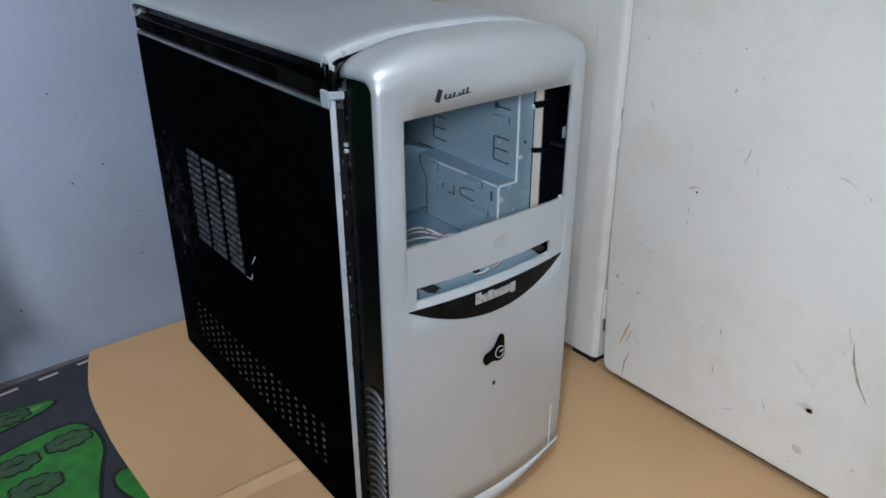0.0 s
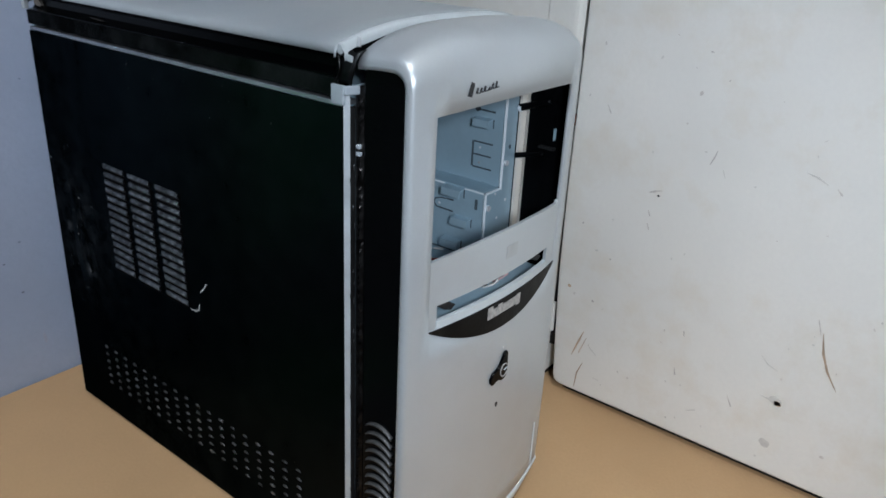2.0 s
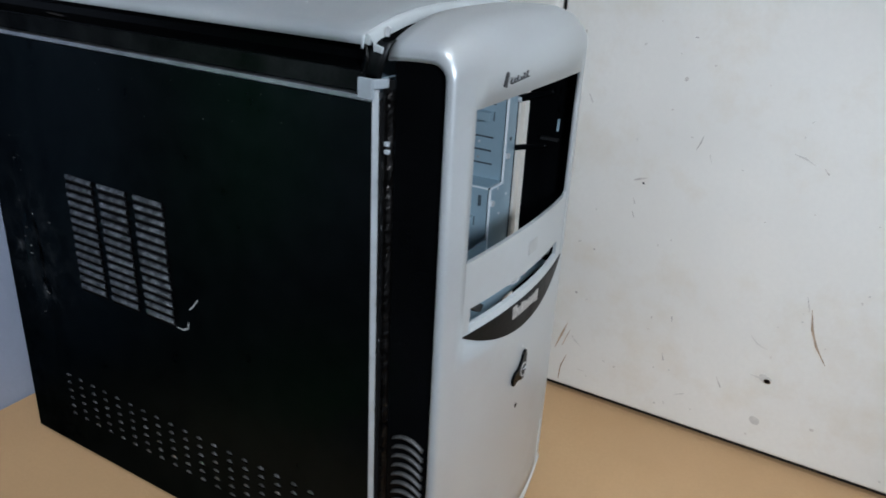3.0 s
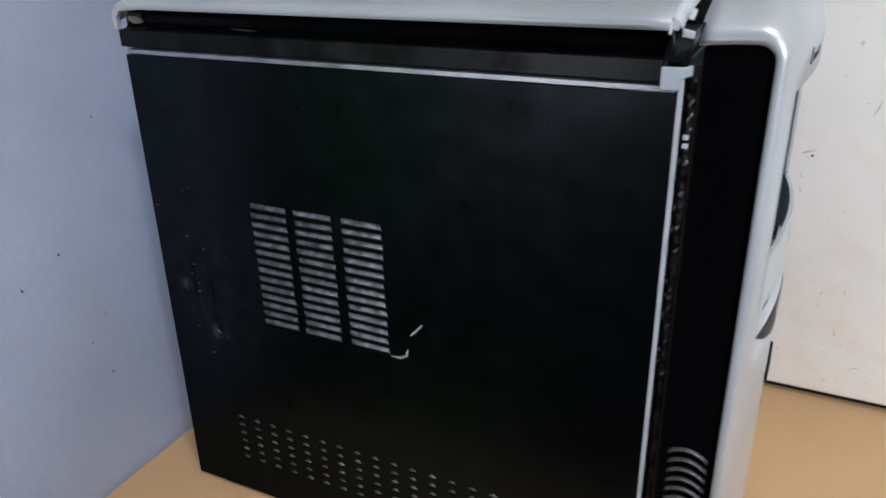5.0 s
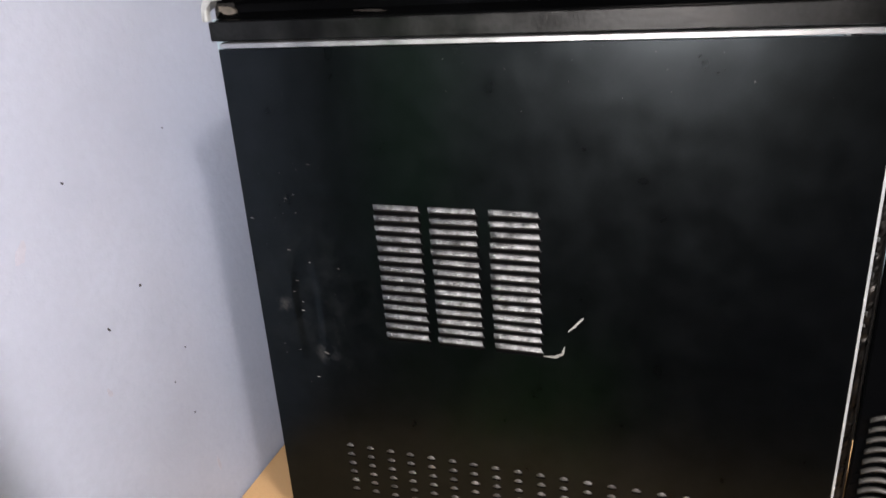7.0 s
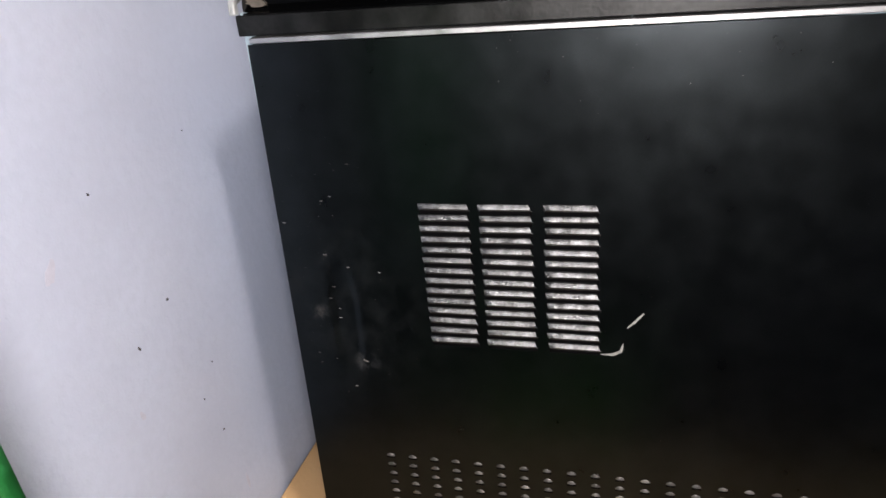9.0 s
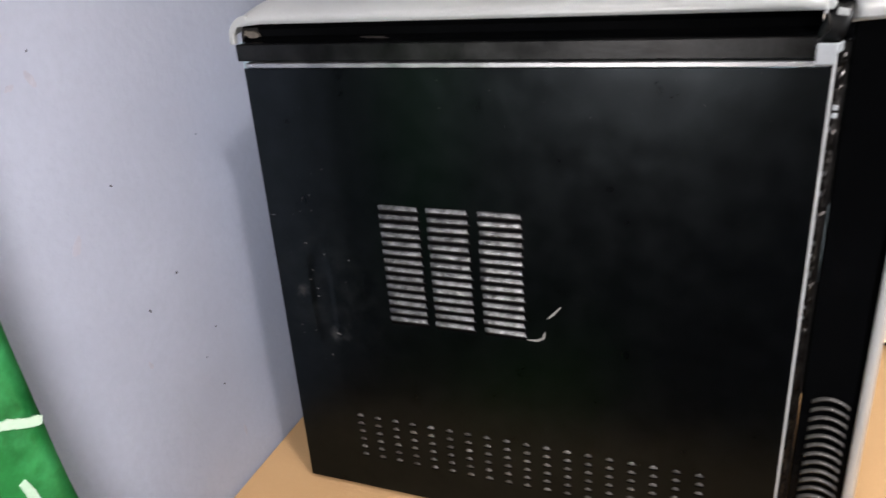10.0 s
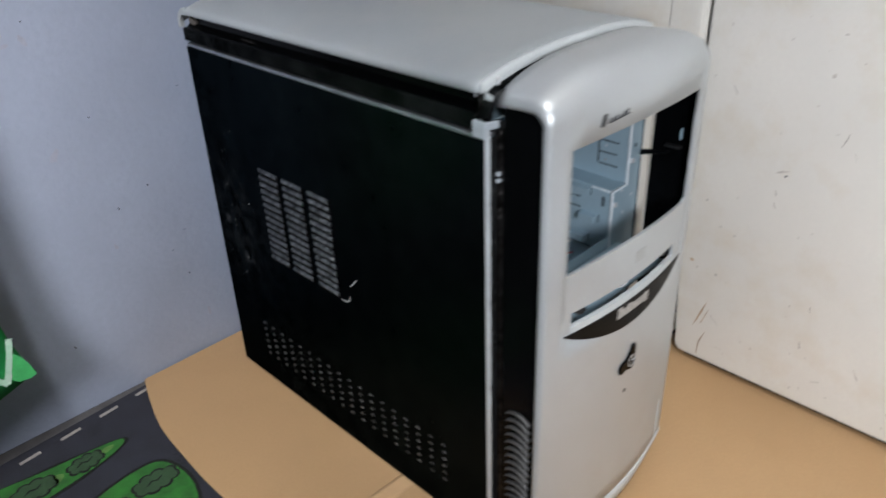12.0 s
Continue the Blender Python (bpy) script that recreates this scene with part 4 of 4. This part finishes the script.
part("catch_chip", prism([(-0.0030, 0.3536), (-0.0082, 0.3528), (-0.0086, 0.3560), (-0.0036, 0.3572)], "x", 0.0022, 0.0034), SILVER_LIP, case, "pale broken plastic chip", bevel=0.0005)
part("catch_chip", prism([(-0.0040, 0.3600), (-0.0062, 0.3596), (-0.0074, 0.3640), (-0.0052, 0.3650)], "x", 0.0100, 0.0112), CHROME, case, "bright broken metal chip", bevel=0.0003)


# ---- front bezel ----
def arch(x, z):
    """How far level edges of the face rise towards its middle: none at the badge, most at the drive bay."""
    return 0.0032 * max(0.0, 1 - ((x - MID) / 0.069) ** 2) * min(1.0, max(0.0, (z - 0.205) / 0.045))


def skin(x, k, inset=0.0, over=None):
    """A place on the front's skin: k runs up the front (height in metres), past 1.0 over the shoulder and onto the top."""
    s = sag(x)
    fy, tz = -0.0575 + 0.0110 * s, 0.3713 - 0.0150 * s ** 1.7
    r = 0.0240 - 0.0110 * s
    if k <= 1.0:
        z = k + arch(x, k)
        top = tz - r
        if z > top:
            z = top
        return (x, fy + inset, z)
    if k <= 2.0:
        a = (k - 1.0) * math.pi / 2
        o = inset if over is None else over
        return (x, fy + r - (r - inset) * math.cos(a), tz - r + (r - o) * math.sin(a))
    f = k - 2.0
    y0, y1 = fy + r, -0.0102
    return (x, y0 + (y1 - y0) * f, tz - 0.0015 * f * f - (inset if over is None else over))


OPEN = (0.0200, 0.1580, 0.2068, 0.3300)
# the near edge: depth and drop of a rolled rim, from its inner edge to the face
RIM = ((0.0058, -0.0414, 0.0067), (0.0050, -0.0417, 0.0066), (0.0050, -0.0432, 0.0045), (0.0053, -0.0446, 0.0026), (0.0062, -0.0459, 0.0011), (0.0080, -0.0468, 0.0003), (0.0110, -0.0478, 0.0), (0.0150, -0.0490, 0.0))
cols = [(x, y + 0.0575 - 0.0110 * sag(x), d) for x, y, d in RIM] + [(OPEN[0], 0.0, 0.0)]
cols += [(OPEN[0] + (OPEN[1] - OPEN[0]) * k / 16, 0.0, 0.0) for k in range(1, 16)]
cols += [(OPEN[1], 0.0, 0.0), (0.1640, 0.0, 0.0), (0.1715, 0.0, 0.0), (0.1740, 0.0004, 0.0002), (0.1756, 0.0014, 0.0012), (0.1763, 0.0038, 0.0030), (0.1764, 0.0065, 0.0060)]
heights = [0.0265, 0.04, 0.07, 0.10, 0.13, 0.16, 0.185, OPEN[2], 0.23, 0.26, 0.29, 0.31, OPEN[3]]
levels = heights + [1.0 + k / 9 for k in range(10)] + [2.35, 2.7, 3.0]
shell_rows = [[skin(x, k, i, j) for x, i, j in cols] for k in levels]


def opening(i, j):
    return 7 <= i < 12 and 8 <= j < 24


bezel = part("front_bezel", grid(shell_rows, skip=opening), SILVER, case, "silver plastic front with a bulging face and rounded shoulder", smooth=True)
so = bezel.modifiers.new("thick", "SOLIDIFY")
so.thickness, so.offset = 0.0022, -1
# lower lip
def lip_rise(x):
    f = min(1.0, max(0.0, (x - 0.095) / 0.070))
    return 0.0115 * f * f * (3 - 2 * f)


low = []
for dy, z in ((0.0010, 0.0263), (-0.0002, 0.0256), (-0.0010, 0.0190), (-0.0006, 0.0135), (0.0020, 0.0120), (0.0090, 0.0122)):
    f = (0.0263 - z) / 0.0143
    low.append([(x, skin(x, 0.1)[1] + i + dy, z + lip_rise(x) * f) for x, i, j in cols])
part("lower_lip", grid(low), SILVER_LIP, bezel, "pale worn lower lip", smooth=True)
part("side_notch", box(0.1590, 0.1604, skin(0.158, 0.05)[1] - 0.0004, skin(0.158, 0.05)[1] + 0.001, 0.0262, 0.068), SILVER_LIP, bezel, "pale vertical ridge", bevel=0.0004)


# black side cheeks of the front
def cheek(x0, x1, foot, front, top, name="side_cheek"):
    o = []
    for k in range(9):
        a = k / 8 * math.pi / 2
        o.append((front + 0.0120 - 0.0120 * math.cos(a), top - 0.0120 + 0.0120 * math.sin(a)))
    o += [(-0.0150, top), (-0.0120, top - 0.0030), (-0.0120, foot), (front, foot)]
    return part(name, prism(o, "x", x0, x1), BLACK_GLOSS, bezel, "glossy black plastic cheek", bevel=0.0012)


left_cheek = cheek(0.0072, 0.0100, 0.0140, -0.0425, 0.3520)
right_cheek = cheek(0.1716, 0.1745, 0.0280, -0.0440, 0.3540)


# curved fins of the intake grille
def fin_mesh():
    bm = bmesh.new()
    rows_ = []
    for k in range(9):
        f = k / 8
        y = -0.0172 - 0.0205 * f
        z = -0.0040 * (2 * f - 0.9) ** 2
        rows_.append([(0.0070, y, z + 0.0010), (0.0050, y, z + 0.0007), (0.0047, y, z - 0.0003), (0.0070, y, z - 0.0006)])
    return link("fin", plank(rows_, (0.0004, 0, 0), bm), FIN, True)


fins = fin_mesh()
for k in range(18):
    piece("fin", fins, left_cheek, (0.0, 0.0, 0.1385 - 0.00655 * k))


# patches that lie on the bulging face
def patch(name, x0, x1, lo, hi, off, thick, mat, parent, label="", n=24, m=4):
    rows_ = []
    for j in range(m + 1):
        row = []
        for i in range(n + 1):
            x = x0 + (x1 - x0) * i / n
            a, b = lo(x), hi(x)
            z = a + (b - a) * j / m
            row.append((x, skin(x, 0.1)[1] - off, z + arch(x, z)))
        rows_.append(row)
    return part(name, plank(rows_, (0, thick, 0)), mat, parent, label, smooth=False)


SL = (0.0262, 0.1435, 0.2118, 0.2215)
patch("bay_cover", 0.0203, 0.1577, lambda x: SL[3], lambda x: 0.2496, -0.0004, 0.0022, SILVER, bezel, "silver drive bay cover with a floppy slot")
patch("bay_cover_end", 0.0203, SL[0], lambda x: 0.2072, lambda x: SL[3], -0.0004, 0.0022, SILVER, bezel, n=3)
patch("bay_cover_end", SL[1], 0.1577, lambda x: 0.2072, lambda x: SL[3], -0.0004, 0.0022, SILVER, bezel, n=4)
patch("slot_sill", SL[0], SL[1], lambda x: 0.2072, lambda x: SL[2], 0.0002, 0.0030, SILVER_LIP, bezel, "pale sill under the slot")
patch("worn_patch", 0.086, 0.098, lambda x: 0.231, lambda x: 0.239, -0.0001, 0.0002, material("rubbed_silver", (0.49, 0.51, 0.51), 0.5, metal=0.4, vary=0.1, scale=100), bezel, n=6, m=1)
patch("nub", 0.1520, 0.1555, lambda x: 0.2497, lambda x: 0.2520, -0.0004, 0.0015, SILVER_LIP, bezel, n=2, m=1)
part("slot_tray", box(0.024, 0.146, -0.046, -0.006, 0.2040, 0.2048), GALVANISED, bezel, "galvanised tray behind the slot")
for cx in (0.0340, 0.1300):
    part("slot_clip", prism([(cx - 0.005, 0.2205), (cx + 0.002, 0.2210), (cx + 0.012, 0.2150), (cx + 0.008, 0.2125), (cx + 0.002, 0.2150)], "y", -0.050, -0.044), BLACK_MATT, bezel, "black plastic clip", bevel=0.0005)
part("slot_clip", box(0.138, 0.1425, -0.046, -0.040, 0.2122, 0.2200), BLACK_MATT, bezel)
part("slot_pin", box(0.0800, 0.0815, -0.048, -0.040, 0.2125, 0.2205), BLACK_MATT, bezel)
part("wire", tube([(0.079, -0.046, 0.2125), (0.0805, -0.053, 0.2165), (0.0835, -0.0535, 0.2185), (0.0860, -0.052, 0.2160), (0.0865, -0.046, 0.2120)], 0.0006), WIRE_WHITE, case, smooth=True)
part("wire", tube([(0.090, -0.046, 0.2125), (0.0915, -0.052, 0.2170), (0.0940, -0.0535, 0.2195), (0.0965, -0.052, 0.2170), (0.0975, -0.046, 0.2125)], 0.0006), WIRE_PINK, case, smooth=True)

smile = patch("badge_panel", 0.0203, 0.1577, lambda x: 0.2062 - 0.0195 * (1 - ((x - MID) / 0.0687) ** 2) - 0.0002, lambda x: 0.2066, 0.0006, 0.0016, BADGE, bezel, "scuffed black crescent badge panel", n=40, m=3)
for k, h in enumerate((0.0082, 0.0058, 0.0070, 0.0056, 0.0058, 0.0058, 0.0064)):
    x0 = 0.0698 + 0.0052 * k
    patch("logo_bar", x0, x0 + 0.0047, lambda x: 0.1972 - (0.0012 if k == 6 else 0), lambda x: 0.1972 + h, 0.0010, 0.0008, LOGO, smile, "worn silver bar of the logo", n=3, m=1)


def script_mark(points, width):
    for p, q in zip(points, points[1:]):
        d = Vector((q[0] - p[0], q[1] - p[1])).normalized() * width * 0.5
        o = [(p[0] - d.y, p[1] + d.x), (p[0] + d.y, p[1] - d.x), (q[0] + d.y, q[1] - d.x), (q[0] - d.y, q[1] + d.x)]
        y = skin(0.5 * (p[0] + q[0]), 0.1)[1]
        part("script_mark", prism(o, "y", y - 0.0003, y + 0.0008), BLACK_INK, bezel)


script_mark([(0.0412, 0.3382), (0.0436, 0.3452)], 0.0032)
x = 0.0462
for k, (step, rise) in enumerate(((0.0030, 0.0030), (0.0028, 0.0024), (0.0036, 0.0028), (0.0026, 0.0016), (0.0030, 0.0030), (0.0030, 0.0034))):
    script_mark([(x, 0.3392 + 0.0003 * k), (x + 0.0010, 0.3392 + rise + 0.0003 * k)], 0.0013)
    script_mark([(x + 0.0006, 0.3394 + 0.0003 * k), (x + step, 0.3394 + 0.0003 * k)], 0.0006)
    x += step

# emblem: dark three-lobed boss with a silver ring
ex, ez = 0.0895, 0.1515
lobes = [(0.0030, 0.0155), (0.0085, 0.0150), (0.0090, 0.0075), (0.0095, 0.0000), (0.0090, -0.0065), (0.0025, -0.0090), (-0.0040, -0.0055), (-0.0115, -0.0085), (-0.0150, -0.0030), (-0.0120, 0.0030), (-0.0055, 0.0035), (0.0000, 0.0090)]
ey = skin(ex, 0.1)[1]
emblem = part("emblem", prism([(ex + 0.82 * p, ez + 0.90 * q) for p, q in round_off(lobes, 2)], "y", ey - 0.0016, ey + 0.0006), BLACK_GLOSS, bezel, "glossy dark three-lobed emblem", bevel=0.0008)
ring = [(ex + 0.0026 + 0.0040 * math.cos(a), ey - 0.0018, ez + 0.0004 + 0.0046 * math.sin(a)) for a in [0.6 + 5.2 * k / 14 for k in range(15)]]
part("emblem_ring", tube(ring, 0.00042, sides=6), LOGO, emblem, "silver ring", smooth=True)
part("emblem_bar", tube([(ex + 0.0026, ey - 0.0018, ez + 0.0004), (ex + 0.0062, ey - 0.0018, ez + 0.0010)], 0.00042, sides=6), SILVER_LIP, emblem)
part("indicator_hole", prism(blob(0.0888, 0.1258, 0.0014, 0.0019, 0.0, 10, 0), "y", skin(0.088, 0.1)[1] - 0.0002, skin(0.088, 0.1)[1] + 0.001), BLACK_MATT, bezel, "small dark indicator hole")
part("white_dot", prism(blob(0.0915, 0.1685, 0.0008, 0.0008, 0.0, 8, 0), "y", skin(0.0915, 0.1)[1] - 0.0003, skin(0.0915, 0.1)[1] + 0.001), WIRE_WHITE, bezel)

# posts and clips inside the far cheek
part("post", tube([(0.1700, -0.0300, 0.3130), (0.1690, -0.0060, 0.3045)], 0.0026, sides=10), BLACK_GLOSS, right_cheek, "black plastic post", smooth=True)
part("post_screw", prism(blob(0.1685, 0.3045, 0.0024, 0.0024, 0, 10, 0), "y", -0.0085, -0.0060), CHROME, right_cheek)
part("post", tube([(0.1705, -0.0280, 0.2760), (0.1695, -0.0060, 0.2705)], 0.0020, sides=10), BLACK_GLOSS, right_cheek, "black plastic post", smooth=True)
part("clip", box(0.1690, 0.1716, -0.0352, -0.0344, 0.2870, 0.2950), GALVANISED, right_cheek, "pale clip")
part("clip", box(0.1680, 0.1716, -0.0360, -0.0240, 0.2800, 0.2818), BLACK_MATT, right_cheek)
for z in (0.316, 0.303, 0.272, 0.258):
    part("clip", box(0.1690, 0.1716, -0.0400, -0.0350, z - 0.003, z), BLACK_GLOSS, right_cheek)
